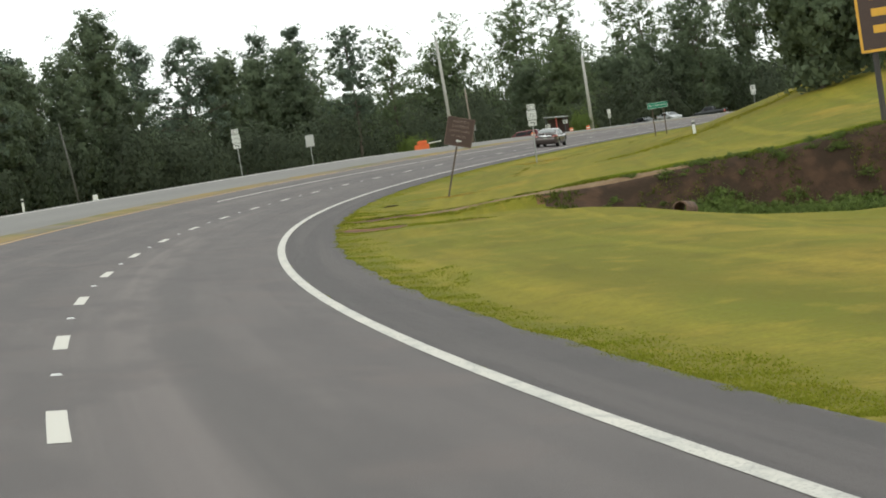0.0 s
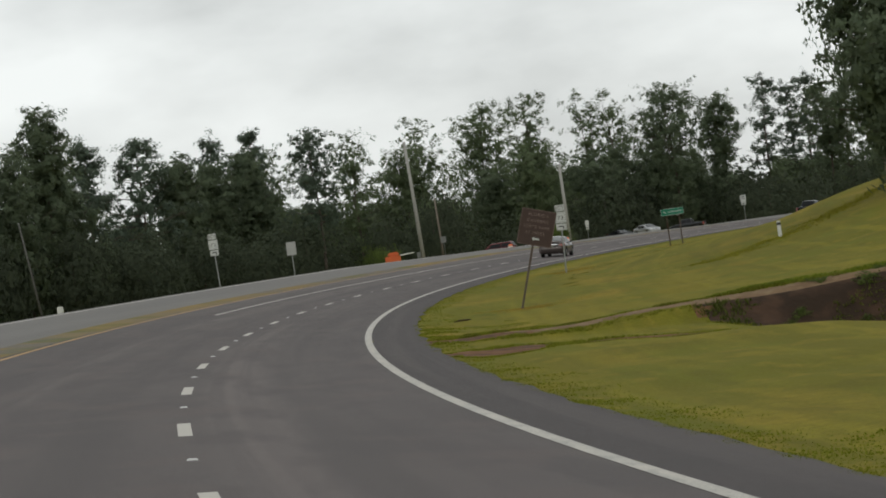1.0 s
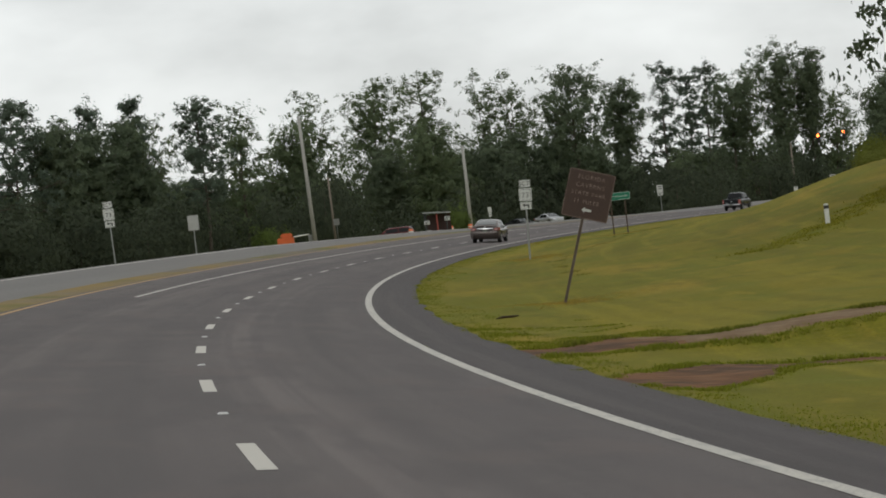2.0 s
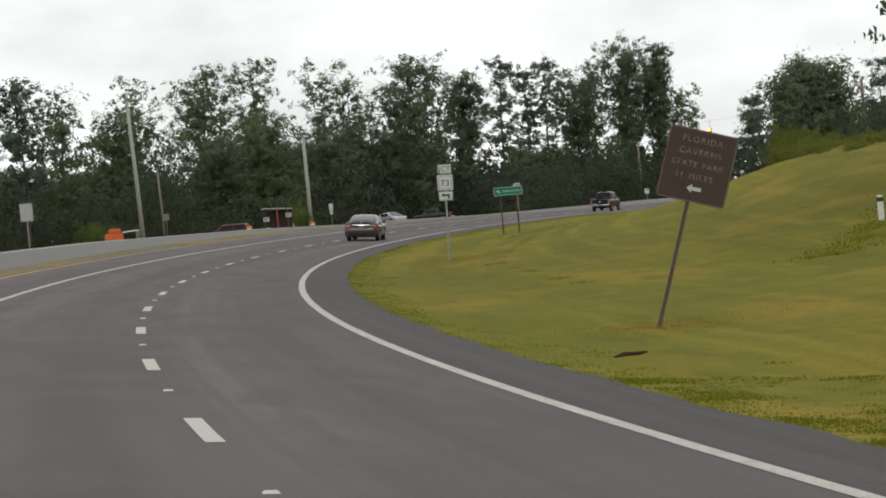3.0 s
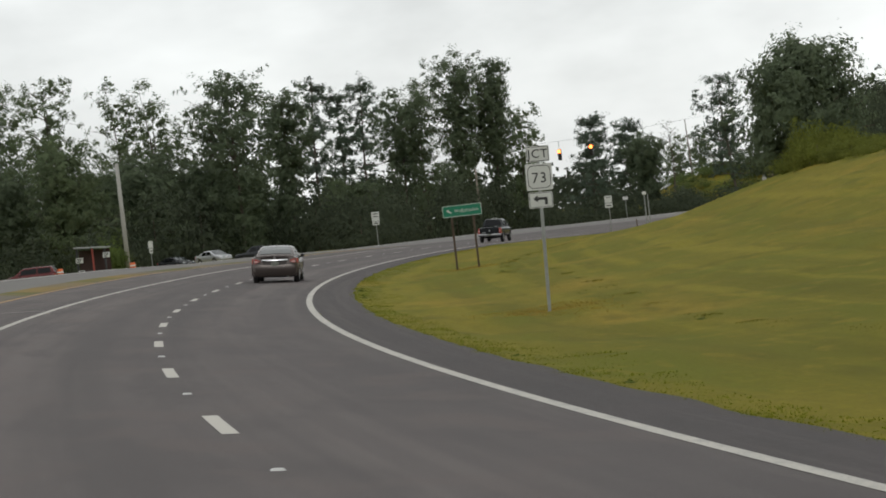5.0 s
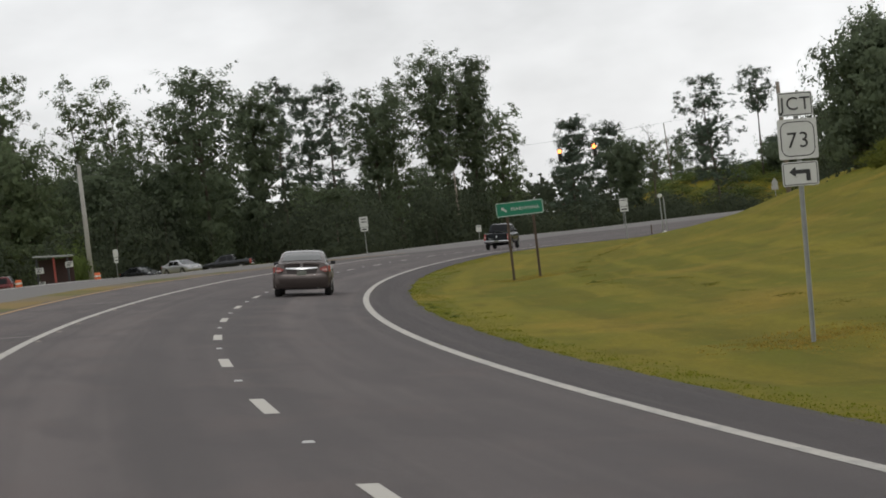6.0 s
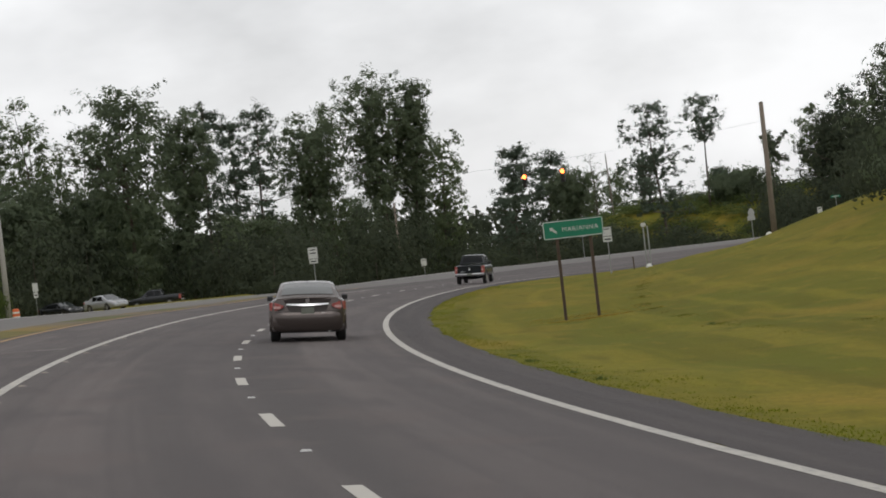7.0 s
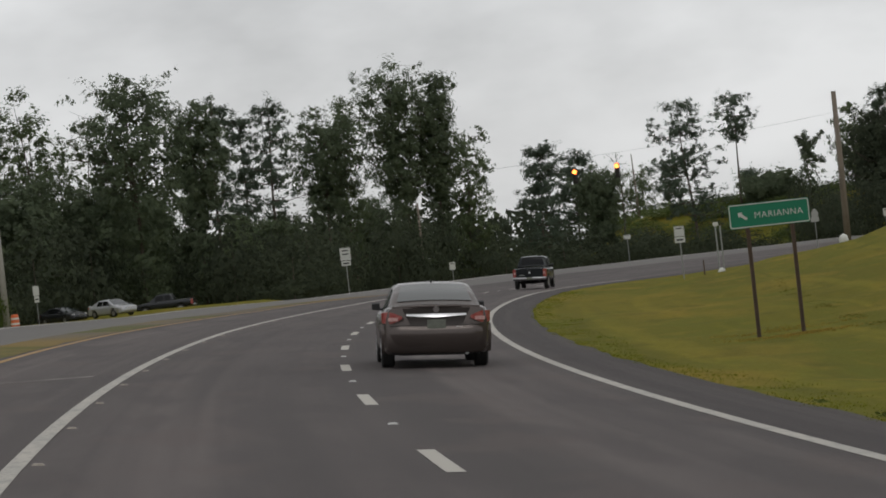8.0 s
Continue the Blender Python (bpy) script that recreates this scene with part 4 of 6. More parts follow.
# ---- signs ----


def lettering(text, height, mat, parent, at, name="lettering", spacing=1.1):
    cu = bpy.data.curves.new("lettering", "FONT")
    cu.body, cu.size, cu.align_x, cu.align_y, cu.extrude, cu.space_character, cu.resolution_u = text, height / 0.72, "CENTER", "CENTER", 0.0015, spacing, 3
    tmp = bpy.data.objects.new("lettering", cu)
    me = bpy.data.meshes.new_from_object(tmp)
    bpy.data.objects.remove(tmp)
    bpy.data.curves.remove(cu)
    me.materials.clear()
    me.materials.append(mat)
    ob = part_mesh(name, me, parent)
    ob.matrix_basis = at
    return ob


def plate_bm(w, h, r=0.04, thick=0.004):
    """A sign plate with rounded corners, facing -y, its middle at the origin."""
    bm = bmesh.new()
    pts = []
    for cx, cz, a0 in ((w / 2 - r, h / 2 - r, 0), (-w / 2 + r, h / 2 - r, 90), (-w / 2 + r, -h / 2 + r, 180), (w / 2 - r, -h / 2 + r, 270)):
        for k in range(4):
            a = radians(a0 + 30 * k)
            pts.append((cx + r * math.cos(a), cz + r * math.sin(a)))
    front = [bm.verts.new((x, -thick / 2, z)) for x, z in pts]
    back = [bm.verts.new((x, thick / 2, z)) for x, z in pts]
    bm.faces.new(front)
    bm.faces.new(back[::-1])
    for i in range(len(pts)):
        j = (i + 1) % len(pts)
        bm.faces.new((front[j], front[i], back[i], back[j]))
    bmesh.ops.recalc_face_normals(bm, faces=bm.faces)
    return bm


def outline_bm(w, h, r, t):
    """A thin raised border just in front of a plate."""
    bm = bmesh.new()
    rings = []
    for d in (0, t):
        ring = []
        for cx, cz, a0 in ((w / 2 - r, h / 2 - r, 0), (-w / 2 + r, h / 2 - r, 90), (-w / 2 + r, -h / 2 + r, 180), (w / 2 - r, -h / 2 + r, 270)):
            for k in range(4):
                a = radians(a0 + 30 * k)
                ring.append(bm.verts.new((cx + (r - d) * math.cos(a), 0, cz + (r - d) * math.sin(a))))
        rings.append(ring)
    n = len(rings[0])
    for i in range(n):
        bm.faces.new((rings[0][i], rings[0][(i + 1) % n], rings[1][(i + 1) % n], rings[1][i]))
    return bm


def shape_bm(points, depth=0.003):
    bm = bmesh.new()
    f = bm.faces.new([bm.verts.new((x, 0, z)) for x, z in points])
    g = bmesh.ops.extrude_face_region(bm, geom=[f])
    bmesh.ops.translate(bm, verts=[v for v in g["geom"] if isinstance(v, bmesh.types.BMVert)], vec=(0, depth, 0))
    bmesh.ops.recalc_face_normals(bm, faces=bm.faces)
    return bm


def u_post_bm(height, w=0.06, below=0.35):
    """A steel channel post."""
    bm = bmesh.new()
    prof = [(-w / 2, 0.0), (-w / 4, 0.0), (-w / 4, 0.03), (w / 4, 0.03), (w / 4, 0.0), (w / 2, 0.0), (w / 2, 0.005), (w / 4 + 0.006, 0.005), (w / 4 + 0.006, 0.036), (-w / 4 - 0.006, 0.036), (-w / 4 - 0.006, 0.005), (-w / 2, 0.005)]
    lo = [bm.verts.new((x, y, -below)) for x, y in prof]
    hi = [bm.verts.new((x, y, height)) for x, y in prof]
    for i in range(len(prof)):
        j = (i + 1) % len(prof)
        bm.faces.new((lo[i], lo[j], hi[j], hi[i]))
    bm.faces.new(hi)
    bmesh.ops.recalc_face_normals(bm, faces=bm.faces)
    return bm


def moved(ob, x=0, y=0, z=0, rx=0, ry=0, rz=0):
    ob.matrix_basis = pose(x, y, z, rx, ry, rz)
    return ob


TURN_ARROW = ((-0.17, 0.03), (-0.07, 0.11), (-0.07, 0.06), (0.15, 0.06), (0.15, -0.11), (0.085, -0.11), (0.085, 0.0), (-0.07, 0.0), (-0.07, -0.05))
SIDE_ARROW = ((-0.12, 0.0), (-0.04, 0.075), (-0.04, 0.03), (0.12, 0.03), (0.12, -0.03), (-0.04, -0.03), (-0.04, -0.075))


def sign_at(name, label, s, o, z=None, turn=0.0, lean=0.0):
    x, y, gz = on_ground(s, o)
    return thing(name, label, "road sign", "", "", pose(x, y, gz if z is None else z, 0, lean, heading(s) + turn))


# leaning brown park sign
park = sign_at("park_sign", "brown park direction sign leaning on its rusty steel post in grass", 117.2, -4.75, turn=-4)
park.matrix_basis = pose(*on_ground(117.2, -4.75), 3, 17.8, heading(117.2) - 4)
moved(part("post", u_post_bm(3.25, 0.07), POST_BROWN, park), 0, 0.008, 0)
panel = moved(part("panel", plate_bm(1.15, 1.19, 0.05), BROWN, park, "faded brown sheet with pale edge"), 0.03, -0.004, 2.72, 0, 0, 0)
moved(part("border", outline_bm(1.13, 1.17, 0.045, 0.012), LEGEND_OLD, panel), 0, -0.004, 0)
for txt, hh, x, row in (("FLORIDA", 0.105, 0, 0), ("CAVERNS", 0.105, 0, 1), ("STATE", 0.095, -0.22, 2), ("PARK", 0.095, 0.25, 2), ("11", 0.1, -0.27, 3), ("MILES", 0.1, 0.09, 3)):
    lettering(txt, hh, LEGEND_OLD, panel, pose(x, -0.006, 0.42 - 0.2 * row, 90), spacing=1.2)
moved(part("arrow", shape_bm(SIDE_ARROW), LEGEND, panel, "white arrow pointing left"), 0.02, -0.007, -0.37)

# green destination sign on two dark posts
dest = sign_at("destination_sign", "green destination sign with white lettering on two dark posts", 240.3, -5.6, turn=2)
for x in (-0.47, 0.49):
    moved(part("post", u_post_bm(2.72, 0.09), RUST, dest), x, 0.006, 0)
panel = moved(part("panel", plate_bm(1.74, 0.52, 0.05), GREEN, dest, "green reflective sheet"), 0.02, -0.004, 2.56)
moved(part("border", outline_bm(1.72, 0.50, 0.045, 0.022), LEGEND, panel), 0, -0.004, 0)
lettering("MARIANNA", 0.135, LEGEND, panel, pose(0.2, -0.006, -0.01, 90), spacing=1.12)
up_left = [(x * math.cos(radians(-38)) - z * math.sin(radians(-38)), x * math.sin(radians(-38)) + z * math.cos(radians(-38))) for x, z in SIDE_ARROW]
moved(part("arrow", shape_bm(up_left), LEGEND, panel), -0.58, -0.007, 0.0)


def junction_sign(s, o, top, label, lean=0.0, z=None):
    ob = sign_at("junction_sign", label, s, o, z, lean=lean)
    moved(part("post", u_post_bm(top, 0.075), GALV, ob), 0, 0.006, 0)
    a = moved(part("junction_plate", plate_bm(0.53, 0.36, 0.03), WHITE, ob), 0, -0.004, top - 0.18)
    b = moved(part("route_plate", plate_bm(0.60, 0.60, 0.03), WHITE, ob), 0, -0.004, top - 0.70)
    c = moved(part("arrow_plate", plate_bm(0.55, 0.36, 0.03), WHITE, ob), 0, -0.004, top - 1.22)
    for pl, w, h in ((a, 0.53, 0.36), (c, 0.55, 0.36)):
        moved(part("border", outline_bm(w - 0.03, h - 0.03, 0.02, 0.012), BLACK, pl), 0, -0.004, 0)
    moved(part("route_outline", outline_bm(0.52, 0.52, 0.12, 0.014), BLACK, b), 0, -0.004, 0)
    lettering("JCT", 0.2, BLACK, a, pose(0, -0.006, -0.005, 90))
    lettering("73", 0.24, BLACK, b, pose(0, -0.006, -0.03, 90))
    moved(part("arrow", shape_bm(TURN_ARROW), BLACK, c), 0.0, -0.007, 0.0)
    return ob


junction_sign(179.7, -5.0, 3.75, "white junction sign with three plates on a post in grass", lean=2)
junction_sign(196.8, 18.2, 3.4, "white junction sign with three plates beyond the opposing carriageway", lean=-1.5)


def plain_sign(s, o, top, w, h, label, bars=3, face=WHITE, turn=0.0, second=None, name="regulatory_sign", back=False):
    ob = sign_at(name, label, s, o, turn=turn)
    moved(part("post", u_post_bm(top, 0.07), GALV, ob), 0, 0.006, 0)
    pl = moved(part("panel", plate_bm(w, h, 0.04), face, ob), 0, -0.004, top - h / 2)
    if not back:
        moved(part("border", outline_bm(w - 0.04, h - 0.04, 0.03, 0.012), BLACK, pl), 0, -0.004, 0)
        for i in range(bars):
            moved(part("legend_bar", shape_bm(((-w * 0.3, -h * 0.05), (w * 0.3, -h * 0.05), (w * 0.3, h * 0.05), (-w * 0.3, h * 0.05))), BLACK, pl), 0, -0.007, h * (0.27 - 0.27 * i))
    if second:
        q = moved(part("lower_panel", plate_bm(*second, 0.03), face, ob), 0, -0.004, top - h - second[1] / 2 - 0.03)
        moved(part("legend_bar", shape_bm(((-second[0] * 0.33, -0.05), (second[0] * 0.33, -0.05), (second[0] * 0.33, 0.05), (-second[0] * 0.33, 0.05))), BLACK, q), 0, -0.007, 0)
    return ob


plain_sign(217.2, 18.2, 2.4, 0.70, 0.95, "bare grey sign plate beyond the opposing carriageway", bars=0, face=SIGN_BACK)
plain_sign(360.6, 17.4, 3.0, 0.72, 0.85, "white regulatory sign with a lower plate at the road edge", bars=2, second=(0.62, 0.30))
plain_sign(370.5, 42.5, 3.1, 0.60, 0.70, "narrow white sign on a tall post by the side road", bars=0, turn=62, second=(0.45, 0.45))
plain_sign(450, 36, 3.0, 0.62, 0.78, "white sign on a steel post beyond the junction", bars=1, turn=30)
plain_sign(348.3, -5.6, 3.2, 0.62, 0.62, "white sign with a lower arrow plate in the verge", bars=1, second=(0.62, 0.34))
plain_sign(358.2, 56.4, 3.6, 0.75, 0.75, "pale sign plate beside the utility poles", bars=0, back=True, face=SIGN_BACK)
plain_sign(430, 12, 2.9, 0.62, 0.4, "small white arrow sign at the junction", bars=1)
plain_sign(432, -11.0, 2.5, 0.5, 0.7, "narrow white sign behind the grass bank", bars=1)
shield = plain_sign(417.4, -7.2, 3.2, 0.7, 0.4, "bare aluminium backs of a shield and a plate", bars=0, back=True, face=SIGN_BACK)
moved(part("shield_plate", shape_bm(((-0.32, 0.0), (-0.24, -0.3), (0.24, -0.3), (0.32, 0.0), (0.12, 0.35), (0, 0.42), (-0.12, 0.35)), 0.004), SIGN_BACK, shield), 0.03, -0.004, 3.5)
street = sign_at("street_name_sign", "green street name sign with white bar on a post", 424, -14, turn=5)
moved(part("post", u_post_bm(3.3, 0.06), GALV, street), 0, 0.006, 0)
bl = moved(part("blade", plate_bm(0.9, 0.22, 0.02), GREEN, street), 0, -0.004, 3.2)
moved(part("legend_bar", shape_bm(((-0.3, -0.04), (0.3, -0.04), (0.3, 0.04), (-0.3, 0.04))), LEGEND, bl), 0, -0.007, 0)

# tall brown sign on two posts above the gully
attraction = sign_at("attraction_sign", "large brown sign with orange border on two dark wooden posts", 93.6, -19.9, turn=-8)
for x in (-0.35, 0.75):
    moved(part("post", tubed([(0, 0, -0.5), (0, 0, 2.0), (0, 0, 4.6)], [0.11, 0.105, 0.1], 10), POST_DARK, attraction, "dark wooden post"), x, 0.12, 0)
panel = moved(part("panel", plate_bm(2.0, 2.5, 0.06, 0.012), BROWN, attraction), 0.2, -0.006, 3.55)
moved(part("border", outline_bm(1.98, 2.48, 0.055, 0.09), YELLOW, panel, "orange border"), 0, -0.009, 0)
for i in range(3):
    moved(part("legend_bar", shape_bm(((-0.55, -0.13), (0.55, -0.13), (0.55, 0.13), (-0.55, 0.13))), YELLOW, panel), 0.05, -0.012, 0.6 - 0.55 * i)


# ---- posts and poles ----
def utility_pole(s, o, top, r0, r1, mat, label, lean=0.0, arms=()):
    x, y, z = on_ground(s, o)
    ob = thing("utility_pole", label, "utility pole", "utility poles", "", pose(x, y, z, 0, lean, heading(s)))
    h = top - z
    part("shaft", tubed([(0, 0, -0.6), (0.02, 0, h * 0.5), (0, 0, h)], [r0, (r0 + r1) / 2, r1], 12), mat, ob, smooth_faces=True)
    part("cap", tubed([(0, 0, h), (0, 0, h + 0.04)], [r1 * 1.05, r1 * 0.8], 10), GALV, ob)
    for az, aw in arms:
        part("crossarm", boxed((aw, 0.1, 0.12), Matrix.Translation((0, -r1 - 0.05, h - az)), 0.01), POLE_WOOD, ob)
    return ob


utility_pole(351.2, 55.8, 16.3, 0.27, 0.17, POLE_GREY, "tall pale grey concrete utility pole", -1.5)
part("meter_box", boxed((0.45, 0.3, 0.9), Matrix.Translation((-0.45, -0.1, 1.6)), 0.02), GALV, bpy.data.objects["utility_pole"])
utility_pole(359.9, 57.6, 9.2, 0.16, 0.1, POLE_WOOD, "short weathered wooden utility pole", -1.0)
utility_pole(367, 43.5, 11.1, 0.25, 0.17, POLE_GREY, "pale grey utility pole by the side road")
utility_pole(479.3, 52.1, 8.9, 0.17, 0.11, POLE_WOOD, "slim weathered wooden utility pole before the trees")
utility_pole(394.6, -12.6, 11.75, 0.26, 0.18, POLE_WOOD, "stout brown wooden utility pole behind the grass bank", 0.5)
utility_pole(156.5, 18.6, 6.4, 0.055, 0.035, POLE_DARK, "thin leaning wooden pole before the trees", -6)
utility_pole(590, 86, 15.5, 0.16, 0.08, POLE_WOOD, "thin wooden pole far behind the junction", -2)


def marker_post(s, o, height, w, label, band=True, mat=WHITE_PLASTIC, name="marker_post"):
    x, y, z = on_ground(s, o)
    ob = thing(name, label, "marker post", "", "", pose(x, y, z, 0, 0, heading(s)))
    bm = boxed((w, w * 0.6, height + 0.3), Matrix.Translation((0, 0, height / 2 - 0.15)), w * 0.12)
    part("post", bm, mat, ob)
    if band:
        part("band", boxed((w * 1.06, w * 0.66, 0.12), Matrix.Translation((0, 0, height - 0.12)), 0.004), BLACK, ob, "black band")
    return ob


marker_post(147.7, -16.0, 0.72, 0.16, "short white marker post with black band on the bank")
marker_post(383.8, -19.4, 0.9, 0.1, "thin white marker post on the crest of the bank", band=False)
marker_post(159.6, 18.4, 0.36, 0.3, "squat white box at the road edge", band=False, name="utility_box")
marker_post(143.3, 18.4, 0.72, 0.12, "low white marker at the road edge", band=True)
marker_post(359.9, -5.9, 1.05, 0.09, "short brown post with pale cap in the verge", band=False, mat=RUST, name="short_post")
pedestal = thing("signal_pedestal", "pair of pale steel pedestal posts with cap", "pedestal", "", "", pose(*on_ground(358.8, -7.1), 0, 0, heading(358)))
for x in (-0.13, 0.16):
    part("post", tubed([(x, 0, -0.3), (x, 0, 2.95)], [0.05, 0.05], 8), GALV, pedestal)
part("head", boxed((0.34, 0.25, 0.28), Matrix.Translation((-0.1, 0, 3.06)), 0.05), WHITE_PLASTIC, pedestal)
part("foot", tubed([(0, 0, -0.1), (0, 0, 0.12), (0, 0, 0.3)], [0.26, 0.24, 0.1], 12), WHITE_PLASTIC, pedestal)
hydrant_like = thing("white_ball_bollard", "round white bollard at the foot of the pole", "bollard", "", "", pose(*on_ground(390.6, -12.7)))
part("body", tubed([(0, 0, -0.2), (0, 0, 0.25), (0, 0, 0.5), (0, 0, 0.75), (0, 0, 0.86)], [0.3, 0.34, 0.36, 0.26, 0.06], 14), WHITE_PLASTIC, hydrant_like, smooth_faces=True)

# ---- traffic signals on a span wire ----
span = thing("span_wire", "thin steel span wire carrying the traffic signals", "cable", "", "", pose(0, 0, 0))
wa, wb = Vector((*on_ground(394.6, -12.6)[:2], 10.2)), Vector((*on_ground(367, 43.5)[:2], 10.3))
part("cable", tubed([wa.lerp(wb, k / 16) - Vector((0, 0, 4 * 1.75 * (k / 16) * (1 - k / 16))) for k in range(17)], [0.009] * 17, 6), RUBBER, span)


def signal_head(o, lit_z):
    x, y = flat(385, o)
    ob = thing("traffic_signal", "black three-lens traffic signal with the top lens lit", "traffic signal", "traffic signals", "", pose(float(x), float(y), lit_z, 0, 0, heading(385)))
    part("housing", boxed((0.34, 0.22, 1.05), Matrix.Translation((0, 0.13, -0.34)), 0.03), BLACK, ob)
    part("bracket", tubed([(0, 0.13, 0.15), (0, 0.13, 0.95)], [0.03, 0.03], 8), GALV, ob)
    for i in range(3):
        lens = bmesh.new()
        # the lit lens is oversized: its bloom is put into the shape
        bmesh.ops.create_cone(lens, cap_ends=True, segments=16, radius1=0.165 if i == 0 else 0.13, radius2=0.11, depth=0.03, matrix=pose(0, 0.005, -0.34 * i, 90))
        part("lens", lens, GLOW if i == 0 else LENS_OFF, ob, "lit orange-red lens" if i == 0 else "dark unlit lens")
        vis = bmesh.new()
        n = 10
        ring = [[vis.verts.new((0.155 * math.cos(radians(-20 + 220 * k / n)), y0, -0.34 * i + 0.155 * math.sin(radians(-20 + 220 * k / n)))) for k in range(n + 1)] for y0 in (0.02, -0.2)]
        for k in range(n):
            vis.faces.new((ring[0][k], ring[0][k + 1], ring[1][k + 1], ring[1][k]))
        g = bmesh.ops.solidify(vis, geom=vis.faces[:], thickness=0.006)
        part("visor", vis, BLACK, ob)
    return ob


signal_head(5.75, 7.72)
signal_head(2.6, 7.82)


# ---- vehicles ----
def grid_bm(points, closed=False, caps=False):
    """A smooth sheet through rows of points."""
    bm = bmesh.new()
    rows = [[bm.verts.new(p) for p in row] for row in points]
    n = len(rows[0])
    for q, r in zip(rows, rows[1:]):
        for k in range(n if closed else n - 1):
            bm.faces.new((q[k], q[(k + 1) % n], r[(k + 1) % n], r[k]))
    if caps:
        bm.faces.new(rows[0][::-1])
        bm.faces.new(rows[-1])
    bmesh.ops.recalc_face_normals(bm, faces=bm.faces)
    return bm


def curve(xs, ys):
    """A rounded line through a few values."""
    xs, ys = np.array(xs, float), np.array(ys, float)

    def at(v):
        fine = np.interp(np.asarray(v)[..., None] + np.linspace(-0.07, 0.07, 9), xs, ys)
        return fine.mean(-1)
    return at


def mirrored(half):
    """A half outline on the right-hand side, closed by its mirror image."""
    return half + [(-x, y, z) for x, y, z in half[-2:0:-1]]


def wheel(parent, x, y, r, w):
    ob = new("wheel")
    ob.parent = parent
    ob.matrix_basis = pose(x, y, r, 0, 0, 0 if x > 0 else 180)
    bm = bmesh.new()
    prof = [(-w / 2, r * 0.62), (-w / 2, r * 0.93), (-w * 0.38, r), (w * 0.38, r), (w / 2, r * 0.93), (w / 2, r * 0.62)]
    n = 24
    loops = [[bm.verts.new((px, pr * math.cos(2 * math.pi * k / n), pr * math.sin(2 * math.pi * k / n))) for k in range(n)] for px, pr in prof]
    for a, b in zip(loops, loops[1:]):
        for k in range(n):
            bm.faces.new((a[k], a[(k + 1) % n], b[(k + 1) % n], b[k]))
    bm.faces.new(loops[0])
    bmesh.ops.recalc_face_normals(bm, faces=bm.faces)
    part("tyre", bm, TYRE, ob)
    bm = bmesh.new()
    bmesh.ops.create_cone(bm, cap_ends=True, segments=20, radius1=r * 0.63, radius2=r * 0.6, depth=0.04, matrix=pose(w / 2 - 0.025, 0, 0, 0, 90))
    for k in range(5):
        box(bm, (0.02, 0.09 * r / 0.32, r * 0.5), pose(w / 2, 0, 0, 72 * k) @ Matrix.Translation((0, 0, r * 0.3)))
    part("rim", bm, RIM, ob)
    return ob


